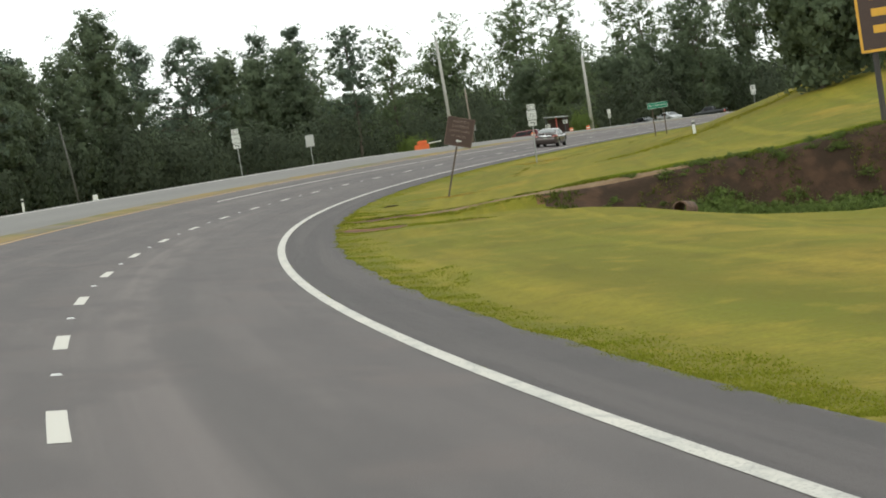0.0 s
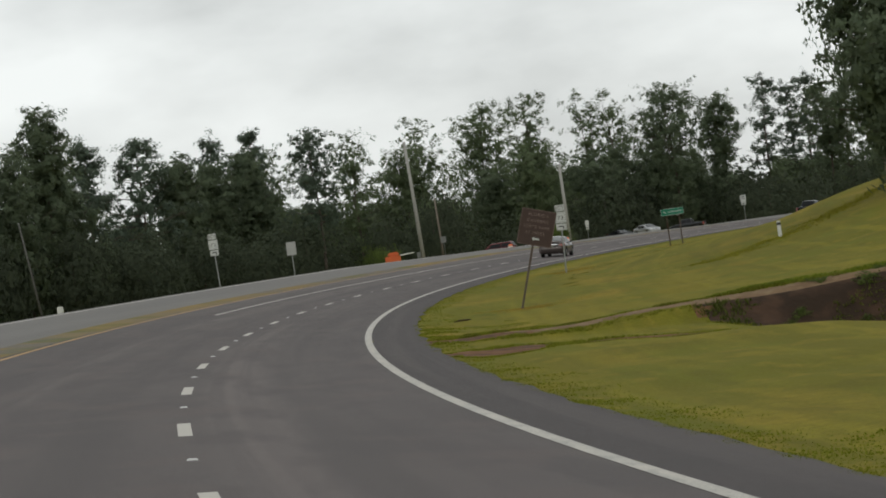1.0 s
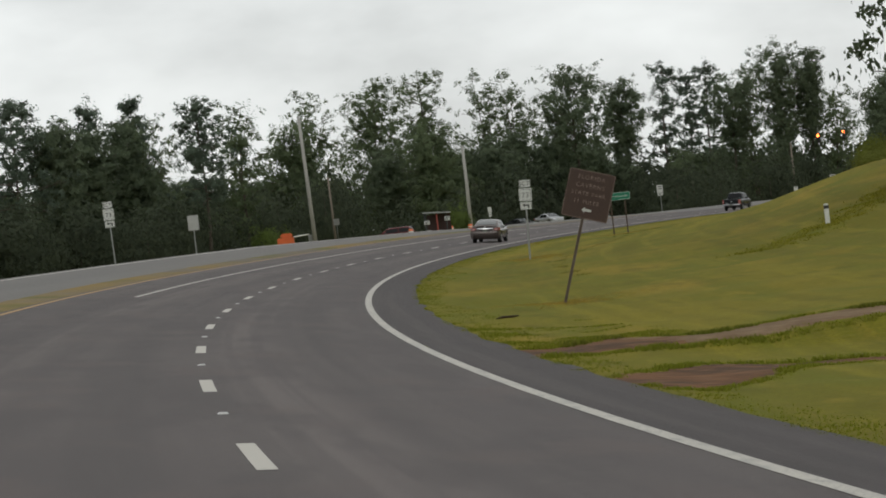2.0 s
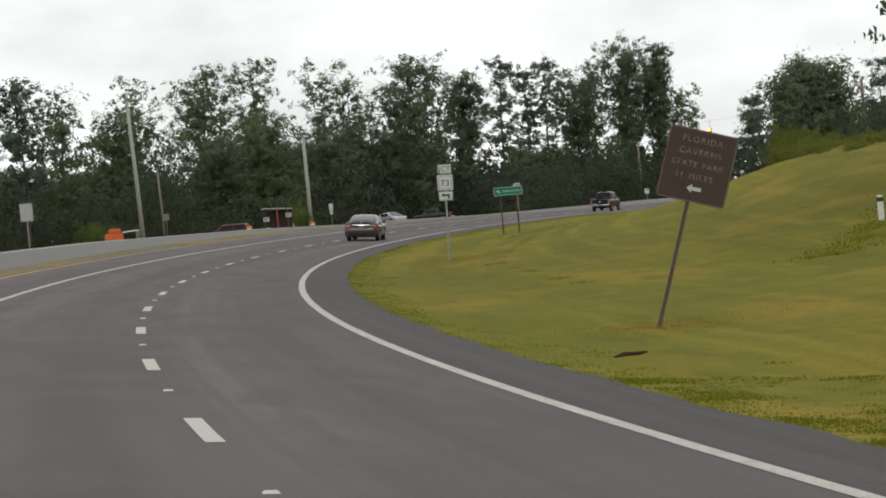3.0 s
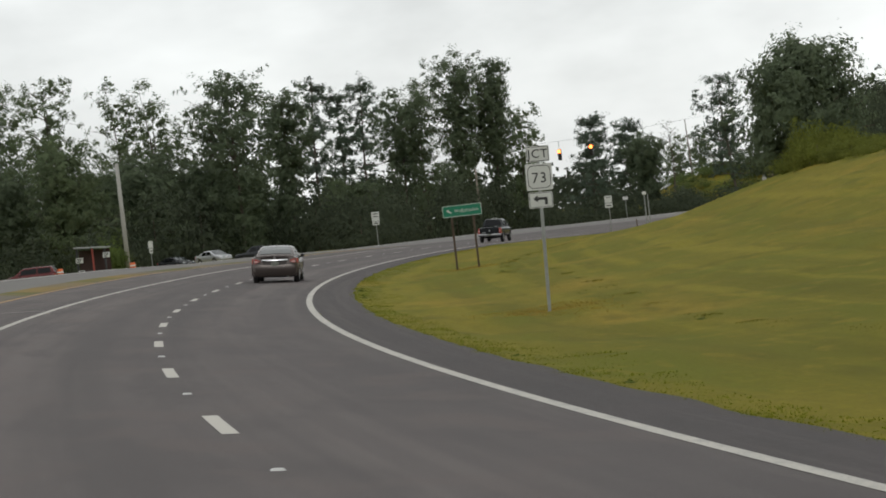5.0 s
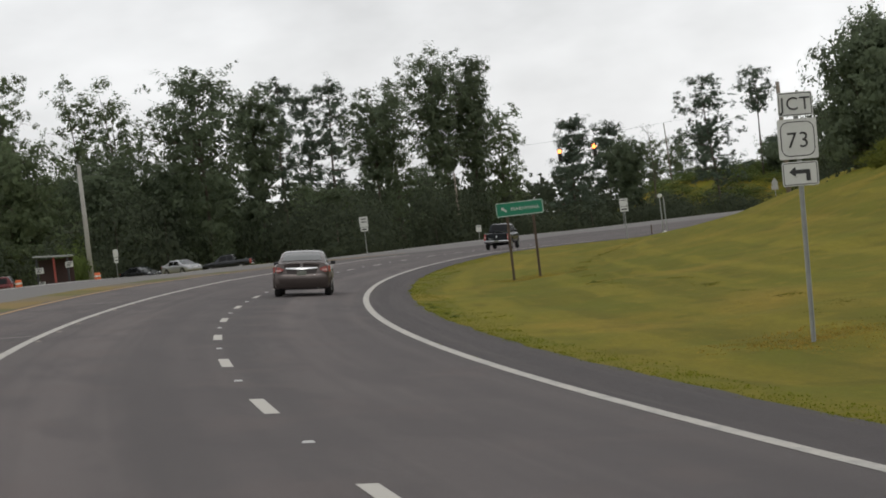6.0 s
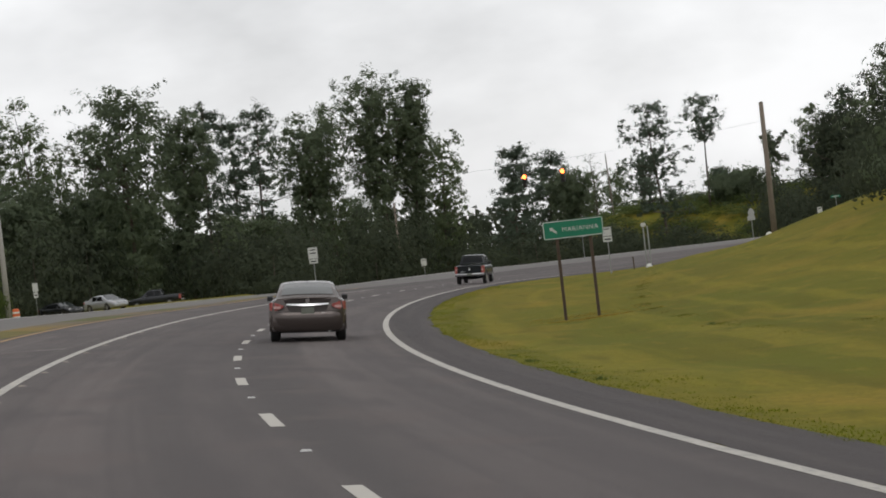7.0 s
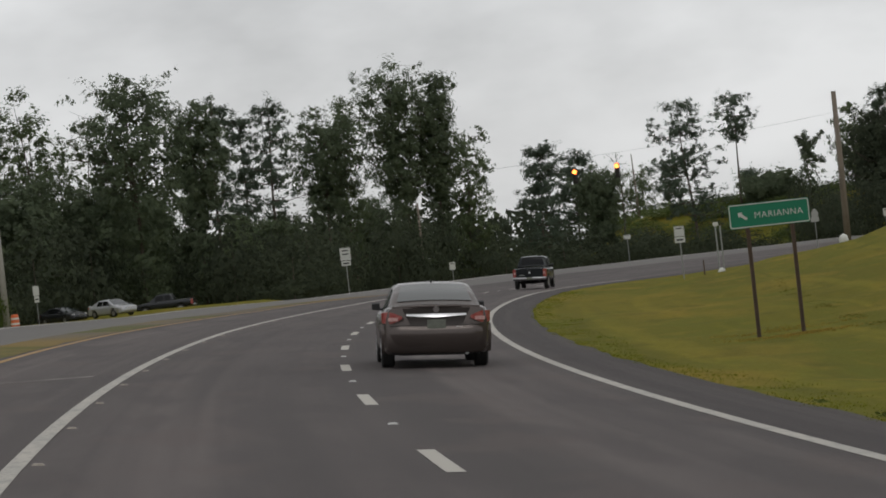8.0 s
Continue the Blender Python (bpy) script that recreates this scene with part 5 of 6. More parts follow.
def car(name, label, paint, at, length, width, deck, belt, hood, roof, cabin, wheel_r, axles, gap=0.24, tail="sedan"):
    """A car with its rear end at y = 0. deck, belt, hood: heights of the boot or bed, the window line and the bonnet; cabin: y of the
    rear foot, rear roof, front roof and front foot of the glasshouse."""
    ob = thing(name, label, "car", "vehicles", "", at)
    hw = width / 2
    r0, r1, f1, f0 = cabin
    sedan_like = tail == "sedan"
    top = curve((0, 0.1, r0, r0 + 0.3, f0, f0 + 0.2, length - 0.25, length), (deck - 0.02, deck, deck, belt, belt, hood + 0.02, hood - 0.12, hood - 0.3))
    half = curve((0, 0.05, 0.2, 0.5, 1.0, length - 0.9, length - 0.25, length), (0.9, 0.955, 0.99, 1.0, 1.0, 1.0, 0.93, 0.74))
    floor = curve((0, 0.12, 0.5, length - 0.5, length), (0.27, 0.24, gap, gap, 0.3) if sedan_like else (0.62, 0.6, 0.5, 0.4, 0.5))

    def section(y):
        w, zb, zt = hw * float(half(y)), float(floor(y)), float(top(y))
        arch = max([wheel_r + math.sqrt(max((wheel_r + 0.07) ** 2 - (y - a) ** 2, 0)) for a in axles if abs(y - a) < wheel_r + 0.07] or [0])
        mid = min(0.66 if sedan_like else 0.85, zt - 0.2)
        pts = [(0, zb), (0.7, zb), (0.9, zb + 0.02), (0.965, zb + 0.08), (0.99, (zb + mid) / 2), (1.0, mid), (0.992, mid + (zt - mid) * 0.4), (0.965, mid + (zt - mid) * 0.75), (0.925, zt - 0.03), (0.87, zt - 0.004), (0.5, zt + 0.016), (0, zt + 0.022)]
        return [(x * w, y, max(z, min(arch, zt - 0.12)) if x > 0.69 else z) for x, z in pts]

    ys = np.unique(np.concatenate([[0.0, 0.015, 0.04, 0.08, 0.14, 0.22, 0.32], np.arange(0.45, length - 0.4, 0.07), length - np.array([0.36, 0.22, 0.12, 0.05, 0.0])]))
    part("body", grid_bm([mirrored(section(y)) for y in ys], True, True), paint, ob, smooth_faces=True)

    # glasshouse: side walls that lean in, and a rounded roof line
    foot_z = lambda y: float(np.interp(y, (r0, r0 + 0.3, f0), (deck, belt, belt))) - 0.02
    roof_z = curve((r0, r0 + (r1 - r0) * 0.5, r1, (r1 + f1) / 2, f1, f0), (deck, deck + (roof - deck) * 0.56, roof - 0.035, roof, roof - 0.03, belt))
    base, crown = hw * (0.885 if sedan_like else 0.9), hw * (0.68 if sedan_like else 0.72)
    side_x = lambda z: base + (crown - base) * max(0.0, (z - belt) / (roof - belt))

    def shell(y, f):
        """A point of roof or sloping glass, f from -1 to 1 across."""
        z = float(roof_z(y))
        return Vector((f * side_x(z) * 0.97, y, z + 0.03 * (1 - f * f) - 0.03 * max(0, abs(f) - 0.9) * 10 * 0.8))

    def flank(y, u, sx):
        """A point of the side wall, u from 0 at the window line to 1 at the roof."""
        z0, z1 = foot_z(y) + 0.02, float(roof_z(y)) - 0.03
        z = z0 + (z1 - z0) * u
        return Vector((sx * side_x(z), y, z))

    rings = []
    for y in np.linspace(r0, f0, 44):
        r = [flank(y, -0.1, 1), flank(y, 0.3, 1), flank(y, 0.65, 1), flank(y, 1.0, 1)] + [shell(y, f) for f in (0.97, 0.9, 0.75, 0.5, 0.25, 0)]
        rings.append([tuple(v) for v in r] + [(-v[0], v[1], v[2]) for v in r[-2::-1]])
    part("cabin", grid_bm(rings), paint, ob, smooth_faces=True)

    def glass(label_name, rows, mat, lift, words=""):
        grid = [[v + lift for v in row] for row in rows]
        part(label_name, grid_bm(grid), mat, ob, words, smooth_faces=True)

    slope = Vector((0, -(roof - deck), r1 - r0)).normalized()
    wide = 0.87 if sedan_like else 0.82
    glass("rear_window", [[shell(y, f) for f in np.linspace(-wide, wide, 9)] for y in np.linspace(r0 + 0.16 * (r1 - r0), r1 - 0.05 * (r1 - r0), 8)], GLASS_REAR if sedan_like else GLASS_DARK, slope * 0.012, "sloping rear window" if sedan_like else "dark tinted rear window")
    glass("windscreen", [[shell(y, f) for f in np.linspace(-0.88, 0.88, 9)] for y in np.linspace(f1 + 0.06, f0 - 0.08, 7)], GLASS, Vector((0, 0.008, 0.01)))
    for sx in (1, -1):
        cut = (r1 + f1) / 2
        for ya, yb in ((r1 - 0.12 if sedan_like else r1 + 0.05, cut - 0.05), (cut + 0.05, f1 + 0.18)):
            glass("side_window", [[flank(y, u, sx) for u in (0.08, 0.35, 0.65, 0.86)] for y in np.linspace(ya, yb, 5)], GLASS_DARK, Vector((sx * 0.009, 0, 0.003)))
        my = f0 - 0.62
        mirror = grid_bm([[(sx * (hw + 0.01 + 0.1 * k), my + d * (1 - 0.35 * k), belt + 0.09 + h * (1 - 0.15 * k)) for d, h in ((-0.05, -0.06), (-0.06, 0.05), (0.0, 0.075), (0.07, 0.03), (0.05, -0.06))] for k in (-0.75, -0.6, 0.4, 0.7)], True, True)
        part("wing_mirror", mirror, RUBBER, ob)
        part("mirror_arm", boxed((0.14, 0.05, 0.04), Matrix.Translation((sx * (hw - 0.12), my, belt + 0.04)), 0.012), RUBBER, ob)
        # tail lamps: wedges that wrap the corner and point inwards
        if sedan_like:
            outline = [(0.99, 0.34, deck - 0.2, deck - 0.13), (0.985, 0.16, deck - 0.26, deck - 0.09), (0.93, 0.03, deck - 0.28, deck - 0.08), (0.82, -0.012, deck - 0.28, deck - 0.085), (0.72, -0.02, deck - 0.25, deck - 0.12), (0.62, -0.02, deck - 0.2, deck - 0.16)]
        else:
            outline = [(0.995, 0.2, deck - 0.46, deck - 0.05), (0.96, 0.03, deck - 0.48, deck - 0.04), (0.88, -0.02, deck - 0.48, deck - 0.04), (0.8, -0.022, deck - 0.46, deck - 0.06)]
        lens = [[(sx * hw * fx * 1.004, fy, z) for z in np.linspace(z0, z1, 4)] for fx, fy, z0, z1 in outline]
        part("tail_lamp", grid_bm(lens), LAMP_RED, ob, "red tail lamp", True)
        x0, x1, za, zb = (0.7, 0.88, deck - 0.24, deck - 0.175) if sedan_like else (0.82, 0.92, deck - 0.32, deck - 0.2)
        part("reverse_lamp", grid_bm([[(sx * hw * fx, -0.03, z) for z in (za + 0.02 * abs(fx - x1), zb)] for fx in np.linspace(x0, x1, 4)]), LAMP_PINK, ob, "pale lens in the tail lamp")
        part("headlamp", boxed((0.32, 0.2, 0.13), pose(sx * hw * 0.7, length - 0.2, hood - 0.2, 0, 0, -sx * 18), 0.05), LAMP_WHITE, ob)
        for y in axles:
            wheel(ob, sx * (hw - 0.13), y, wheel_r, 0.225)
    if sedan_like:
        # bumper skin: bulging at half height, tucked in below, rounded at the corners
        prof = ((0.25, 0.13), (0.31, 0.06), (0.42, -0.02), (0.57, -0.06), (0.67, -0.05), (0.735, 0.0))
        skin = [[(f * hw * 1.0, dy + 0.42 * max(0.0, abs(f) - 0.62) ** 2 * 2.6, z + 0.02 * f * f) for f in np.linspace(-1, 1, 25)] for z, dy in prof]
        part("rear_bumper", grid_bm(skin), paint, ob, "body-coloured rear bumper", True)
        part("lower_valance", grid_bm([[(f * hw * 0.8, dy, z) for f in np.linspace(-1, 1, 9)] for z, dy in ((0.23, 0.25), (0.24, 0.09), (0.34, 0.025))]), RUBBER, ob, "black lower valance")
        part("bumper_seam", boxed((width * 0.86, 0.012, 0.012), Matrix.Translation((0, 0.0, 0.74)), 0.003), RUBBER, ob)
        # boot lid: lip, plate panel with its shade painted in, tapered chrome bar
        part("boot_lip", grid_bm([[(f * hw * 0.8, dy + 0.08 * f * f, deck + dz - 0.02 * f * f) for f in np.linspace(-1, 1, 15)] for dy, dz in ((0.12, 0.012), (0.03, 0.035), (-0.035, 0.03), (-0.03, 0.0), (0.0, -0.03))]), paint, ob, "raised lip of the boot lid", True)
        part("boot_shade_panel", grid_bm([[(f * hw * (0.62 - 0.2 * k), -0.014 + 0.012 * math.sin(k * 3.14), deck - 0.025 - 0.385 * k) for f in np.linspace(-1, 1, 9)] for k in np.linspace(0, 1, 5)]), BOOT_SHADE, ob, "panel round the plate, boot shade painted into its colour", True)
        part("trim_bar", grid_bm([[(f * 0.52, 0.012 - 0.06 * k ** 0.7, deck - 0.14 + (0.042 - 0.02 * abs(f)) * (1 - 2 * k) + 0.012 * f * f) for f in np.linspace(-1, 1, 13)] for k in np.linspace(0, 1, 6)]), CHROME, ob, "chrome bar over the plate", True)
        part("model_badge", boxed((0.14, 0.006, 0.022), Matrix.Translation((0.4, -0.022, deck - 0.36)), 0.002), CHROME, ob)
        part("badge", tubed([(0, -0.045, deck - 0.055), (0, -0.01, deck - 0.045)], [0.05, 0.055], 14), CHROME, ob, "round chrome badge")
        part("number_plate", boxed((0.32, 0.012, 0.16), Matrix.Translation((0, -0.034, deck - 0.3)), 0.004), PLATE, ob, "blank pale plate")
        part("roof_aerial", grid_bm([[(f * 0.02 * (1 - k), r1 + 0.25 + 0.05 * k, roof + 0.01 + 0.06 * k) for f in (-1, 0, 1)] for k in (0, 0.5, 0.95)]), RUBBER, ob)
    else:
        part("rear_bumper", grid_bm([[(f * hw * 0.97, dy + 0.12 * f ** 4, z) for f in np.linspace(-1, 1, 15)] for z, dy in ((0.5, 0.04), (0.5, -0.1), (0.56, -0.16), (0.65, -0.16), (0.68, -0.12), (0.68, 0.05))]), BUMPER_STEEL, ob, "chrome step bumper", True)
        part("tailgate", boxed((hw * 1.54, 0.03, 0.42), Matrix.Translation((0, -0.008, deck - 0.25)), 0.012), paint, ob)
        part("tailgate_handle", boxed((0.2, 0.03, 0.05), Matrix.Translation((0, -0.03, deck - 0.14)), 0.01), RUBBER, ob)
        part("badge", tubed([(0, -0.04, deck - 0.24), (0, -0.01, deck - 0.24)], [0.05, 0.055], 12), CHROME, ob, "round chrome badge")
        part("model_bar", boxed((0.3, 0.006, 0.04), Matrix.Translation((-0.42, -0.026, deck - 0.38)), 0.002), GALV, ob)
        part("number_plate", boxed((0.32, 0.012, 0.15), Matrix.Translation((0, -0.17, 0.6)), 0.004), PLATE, ob, "blank pale plate")
        part("rear_axle", tubed([(-hw + 0.2, axles[0], wheel_r), (0, axles[0], wheel_r), (hw - 0.2, axles[0], wheel_r)], [0.05, 0.11, 0.05], 8), RUBBER, ob)
    # front end: grille, lower intake and plate
    part("grille", boxed((width * 0.46, 0.05, 0.14), pose(0, length - 0.035, hood - 0.3, -14), 0.02), RUBBER, ob, "dark grille")
    part("grille_bar", boxed((width * 0.3, 0.02, 0.03), pose(0, length + 0.0, hood - 0.28, -14), 0.008), CHROME, ob, "chrome grille bar")
    part("lower_intake", boxed((width * 0.6, 0.06, 0.12), Matrix.Translation((0, length - 0.06, 0.42)), 0.03), RUBBER, ob)
    part("exhaust", tubed([(hw * 0.55, 0.02, gap + 0.04), (hw * 0.55, 0.4, gap + 0.04)], [0.032, 0.032], 8), GALV, ob)
    part("underbody", boxed((width * 0.7, length * 0.84, 0.05), Matrix.Translation((0, length / 2, float(floor(1.0)) + 0.02)), 0.01), RUBBER, ob)
    return ob


def car_paint(name, base, flake):
    return material(name, base, 0.22, 0.4, grain=((90.0, 0.4, flake), (1.5, 0.3, tuple(c * 0.85 for c in base))), spec=0.5)


BRONZE = car_paint("bronze_metallic_paint", (0.094, 0.077, 0.07), (0.13, 0.108, 0.1))
NAVY = car_paint("dark_blue_black_paint", (0.005, 0.008, 0.009), (0.01, 0.014, 0.015))
SILVER = car_paint("silver_paint", (0.42, 0.43, 0.44), (0.5, 0.51, 0.52))
CHARCOAL = car_paint("charcoal_paint", (0.03, 0.032, 0.035), (0.05, 0.052, 0.055))
MAROON = car_paint("dark_red_paint", (0.1, 0.018, 0.018), (0.14, 0.03, 0.03))


def on_lane(s, o, back=False):
    x, y, z = on_road(s, o)
    b = math.degrees(math.atan(float(np.interp(s, SS, BS))))
    return pose(x, y, z + 0.002, 0, -b if back else b, heading(s) + (180 if back else 0))


SEDAN = dict(length=4.86, width=1.9, gap=0.22, deck=1.06, belt=0.95, hood=0.95, roof=1.46, cabin=(0.5, 1.5, 2.75, 3.75), wheel_r=0.33, axles=(1.0, 3.78))
TRUCK = dict(length=5.25, width=1.88, deck=1.16, belt=1.16, hood=1.12, roof=1.78, cabin=(1.75, 1.95, 3.2, 3.95), wheel_r=0.38, axles=(1.15, 4.35), gap=0.42, tail="truck")
VAN = dict(length=4.8, width=1.9, deck=1.08, belt=1.08, hood=1.05, roof=1.72, cabin=(0.06, 0.4, 3.0, 3.9), wheel_r=0.34, axles=(0.95, 3.85), gap=0.3, tail="van")
car("sedan", "bronze-grey sedan with chrome boot trim driving in lane", BRONZE, on_lane(229.5, 2.1), **SEDAN)
car("pickup_truck", "dark blue-black pickup with a covered bed in lane", NAVY, on_lane(334, 1.9), **TRUCK)
x, y, z = on_ground(402, 51)
car("sedan", "silver sedan waiting on the side road", SILVER, pose(x, y, z, 0, 0, heading(402) + 236), **SEDAN)
x, y, z = on_ground(406, 57.5)
car("sedan", "dark grey sedan on the side road", CHARCOAL, pose(x, y, z - 0.25, 0, 0, heading(402) + 240), **SEDAN)
x, y, z = on_ground(358, 46.6)
car("van", "dark red van on the side road", MAROON, pose(x, y, z, 0, 0, 62), **VAN)
x, y, z = on_ground(418, 49)
car("pickup_truck", "black pickup on the side road", CHARCOAL, pose(x, y, z, 0, 0, 58), **TRUCK)


# ---- roadworks by the side road ----
shelter = thing("work_shelter", "dark open work shelter with flat roof and red post", "shelter", "", "", pose(*on_ground(346, 38.4), 0, 0, heading(346) + 6))
part("roof", boxed((2.9, 1.6, 0.12), pose(0, 0, 2.55, 0, 4, 0), 0.02), GALV, shelter, "pale flat roof edge")
part("back_panel", boxed((2.7, 0.06, 2.3), Matrix.Translation((0, 0.7, 1.2)), 0.01), DARK_RED, shelter, "dark red-brown back wall")
for x0, mat in ((-1.2, DARK), (0.15, RED_BOARD), (1.2, DARK)):
    part("post", boxed((0.14, 0.14, 2.5), Matrix.Translation((x0, -0.6, 1.25)), 0.01), mat, shelter)
for x0, z0, w0, h0 in ((-1.0, 1.55, 0.62, 0.44), (1.35, 1.8, 0.6, 0.44), (-0.9, 0.55, 0.5, 0.3)):
    notice = moved(part("notice", boxed((w0, 0.03, h0), None, 0.008), WHITE, shelter, "white notice board"), x0, -0.72, z0)
    for k in range(3):
        moved(part("legend_bar", shape_bm(((-w0 * 0.36, -0.03), (w0 * (0.36 - 0.12 * k), -0.03), (w0 * (0.36 - 0.12 * k), 0.03), (-w0 * 0.36, 0.03))), DARK, notice), 0, -0.022, h0 * (0.27 - 0.27 * k))


def barrel(s, o, z_up=0.0):
    x, y, z = on_ground(s, o)
    ob = thing("traffic_barrel", "orange traffic barrel with white bands", "traffic barrel", "traffic barrels", "", pose(x, y, z + z_up))
    rr = [0.29, 0.28, 0.27, 0.255, 0.24, 0.2]
    zz = [0.05, 0.28, 0.5, 0.72, 0.92, 1.0]
    part("drum", tubed([(0, 0, a) for a in zz], rr, 16), ORANGE, ob, smooth_faces=True)
    for a in (0.33, 0.66):
        part("band", tubed([(0, 0, a), (0, 0, a + 0.13)], [0.288 if a < 0.5 else 0.272, 0.28 if a < 0.5 else 0.262], 16), WHITE_PLASTIC, ob, "white reflective band")
    part("foot", tubed([(0, 0, 0), (0, 0, 0.06)], [0.4, 0.38], 16), TYRE, ob)
    return ob


for s, o in ((354.5, 38.1), (353, 39.8), (341, 39.5)):
    barrel(s, o)
machine = thing("arrow_board_trailer", "orange trailer-mounted machine with a pale drawbar", "trailer", "", "", pose(*on_ground(323, 46), 0, 0, heading(323) + 20))
part("body", boxed((1.7, 1.1, 1.0), Matrix.Translation((0, 0, 1.15)), 0.08), ORANGE, machine)
part("hood", boxed((1.2, 0.9, 0.45), Matrix.Translation((0.1, 0, 1.85)), 0.12), ORANGE, machine)
part("drawbar", tubed([(0.85, 0, 1.65), (2.4, 0, 1.75)], [0.08, 0.06], 8), WHITE_PLASTIC, machine)
for sx in (-0.6, 0.6):
    wheel(machine, sx * 1.05, 0.0, 0.33, 0.2)

# ---- verge: gully, clay, grass ----
x, y = flat(80, -11.2)
culvert = thing("culvert_pipe", "broken clay-stained culvert pipe in the ditch", "pipe", "", "", pose(float(x), float(y), float(ground_z(80, -11.2)) + 0.2, 84, 14, heading(80) - 30))
bm = bmesh.new()
for rr, flip in ((0.23, 1), (0.185, -1)):
    loops = [[bm.verts.new((rr * math.cos(2 * math.pi * k / 16), rr * math.sin(2 * math.pi * k / 16), zz)) for k in range(16)] for zz in (-0.4, 0.4)]
    for k in range(16):
        q = (loops[0][k], loops[0][(k + 1) % 16], loops[1][(k + 1) % 16], loops[1][k])
        bm.faces.new(q if flip > 0 else q[::-1])
    if flip > 0:
        outer = loops
for e in (0, 1):
    for k in range(16):
        bm.faces.new((outer[e][k], outer[e][(k + 1) % 16], loops[e][(k + 1) % 16], loops[e][k]))
bmesh.ops.recalc_face_normals(bm, faces=bm.faces)
part("pipe", bm, material("clay_stained_pipe", (0.125, 0.07, 0.045), 0.9, grain=((4.0, 0.9, (0.04, 0.026, 0.02)), (12.0, 0.5, (0.19, 0.12, 0.08))), bump=1.0), culvert)
x, y, z = on_ground(109.0, -2.75)
scrap = thing("ground_scrap", "flat brown scrap lying in the mown grass", "scrap", "", "", pose(x, y, z + 0.05, 0, 0, 20))
part("strip", tubed([(-0.34, 0, 0.0), (-0.12, 0.05, 0.015), (0.1, 0.0, 0.005), (0.32, 0.06, 0.01)], [0.012, 0.034, 0.028, 0.012], 7), DAMP_SHADED, scrap)


def build_grass(name, label, seed, count, area, tall, wide, mat, blades=5):
    """Tufts of narrow blades, as one sheet of stuff."""
    rng = np.random.default_rng(seed)
    s, o = area(rng, count)
    count = len(s)
    x, y = flat(s, o)
    z = ground_z(s, o) + unevenness(x, y, o)
    patch = np.array([0.75 + 0.8 * noise.noise((a * 0.9, b * 0.9, 3)) for a, b in zip(s, o)])
    rep = lambda v: np.repeat(v, blades)
    n = count * blades
    a = rng.uniform(0, 2 * math.pi, n)
    lean = rng.uniform(0.1, 1.1, n)
    h = rng.uniform(0.4, 1.3, n) * tall * rep(np.clip(patch, 0.3, 1.4))
    bx, by, bz = rep(x) + rng.normal(0, 0.06, n), rep(y) + rng.normal(0, 0.06, n), rep(z) - 0.012
    px, py = -np.sin(a) * wide, np.cos(a) * wide
    v0 = np.stack([bx - px, by - py, bz], 1)
    v1 = np.stack([bx + px, by + py, bz], 1)
    v2 = np.stack([bx + np.cos(a) * lean * h, by + np.sin(a) * lean * h, bz + h], 1)
    verts = np.stack([v0, v1, v2], 1).reshape(-1, 3)
    faces = np.arange(3 * n).reshape(n, 3)
    me = bpy.data.meshes.new(name)
    me.from_pydata(verts.tolist(), [], faces.tolist())
    me.materials.append(mat)
    return tagged(new(name, me), label, "grass", "", "stuff")


def fringe(r, n):
    """Softer, longer grass beside the shoulder."""
    s = 20 + 300 * r.random(n * 2) ** 1.7
    o = -1.26 - (1.1 + 0.5 * np.sin(s * 0.21) * np.sin(s * 0.083 + 1)) * r.random(n * 2) ** 2.2
    keep = np.array([not (76 < a < 100 and bare(a, b) > -0.1) for a, b in zip(s, o)])
    return s[keep][:n], o[keep][:n]


def gully_edge(r, n):
    """Tufts along the rims of the bare clay."""
    s, o = 78 + 21 * r.random(n * 8), -1.5 - 19 * r.random(n * 8) ** 1.4
    keep = np.array([-0.4 + 0.25 * noise.noise((a, b, 0)) < bare(a, b) < 0.02 + 0.25 * noise.noise((a * 1.3, b * 1.3, 5)) for a, b in zip(s, o)])
    return s[keep][:n], o[keep][:n]


def overhang(r, n):
    """Rank grass that hangs over the wash's far rim, its shade put into colour."""
    o = -2.2 - 10 * r.random(n * 3)
    s = np.interp(o, WASH_O, WASH_FAR) + r.normal(0.08, 0.2, n * 3)
    keep = np.array([noise.noise((b * 1.1, 3.0, 2)) + 0.5 * noise.noise((b * 3.7, 1.0, 2)) > 0.0 for b in o])
    return s[keep][:n], o[keep][:n]


def lush(r, n):
    """Greener, longer grass where the wash waters the verge."""
    s, o = 94.5 + 12 * r.random(n * 3), -1.5 - 3.2 * r.random(n * 3) ** 1.3
    keep = np.array([bare(a, b) < -0.1 and noise.noise((a * 0.45, b * 0.8, 7)) + 0.5 * noise.noise((a * 1.6, b * 1.6, 2)) > 0.05 + 0.05 * (a - 100) for a, b in zip(s, o)])
    return s[keep][:n], o[keep][:n]


def gully_growth(r, n):
    """Weedy growth that half covers the clay of the gully."""
    s, o = 77 + 17 * r.random(n * 5), -7.6 - 15 * r.random(n * 5)
    keep = np.array([bare(a, b) > 0 and wash_strip(a, b) < 0 and noise.noise((a * 0.35, b * 0.55, 9)) + 0.5 * noise.noise((a * 1.3, b * 1.5, 4)) > 0.04 + 0.035 * (b + 12) for a, b in zip(s, o)])
    return s[keep][:n], o[keep][:n]


def green_rim(r, n):
    """Long bright grass above the far rim of the gully."""
    o = -8.5 - 11 * r.random(n)
    return np.interp(o, WASH_O, WASH_FAR) + 0.15 + np.abs(r.normal(0, 0.9, n)) * np.clip((-o - 7) / 5, 0.2, 1), o


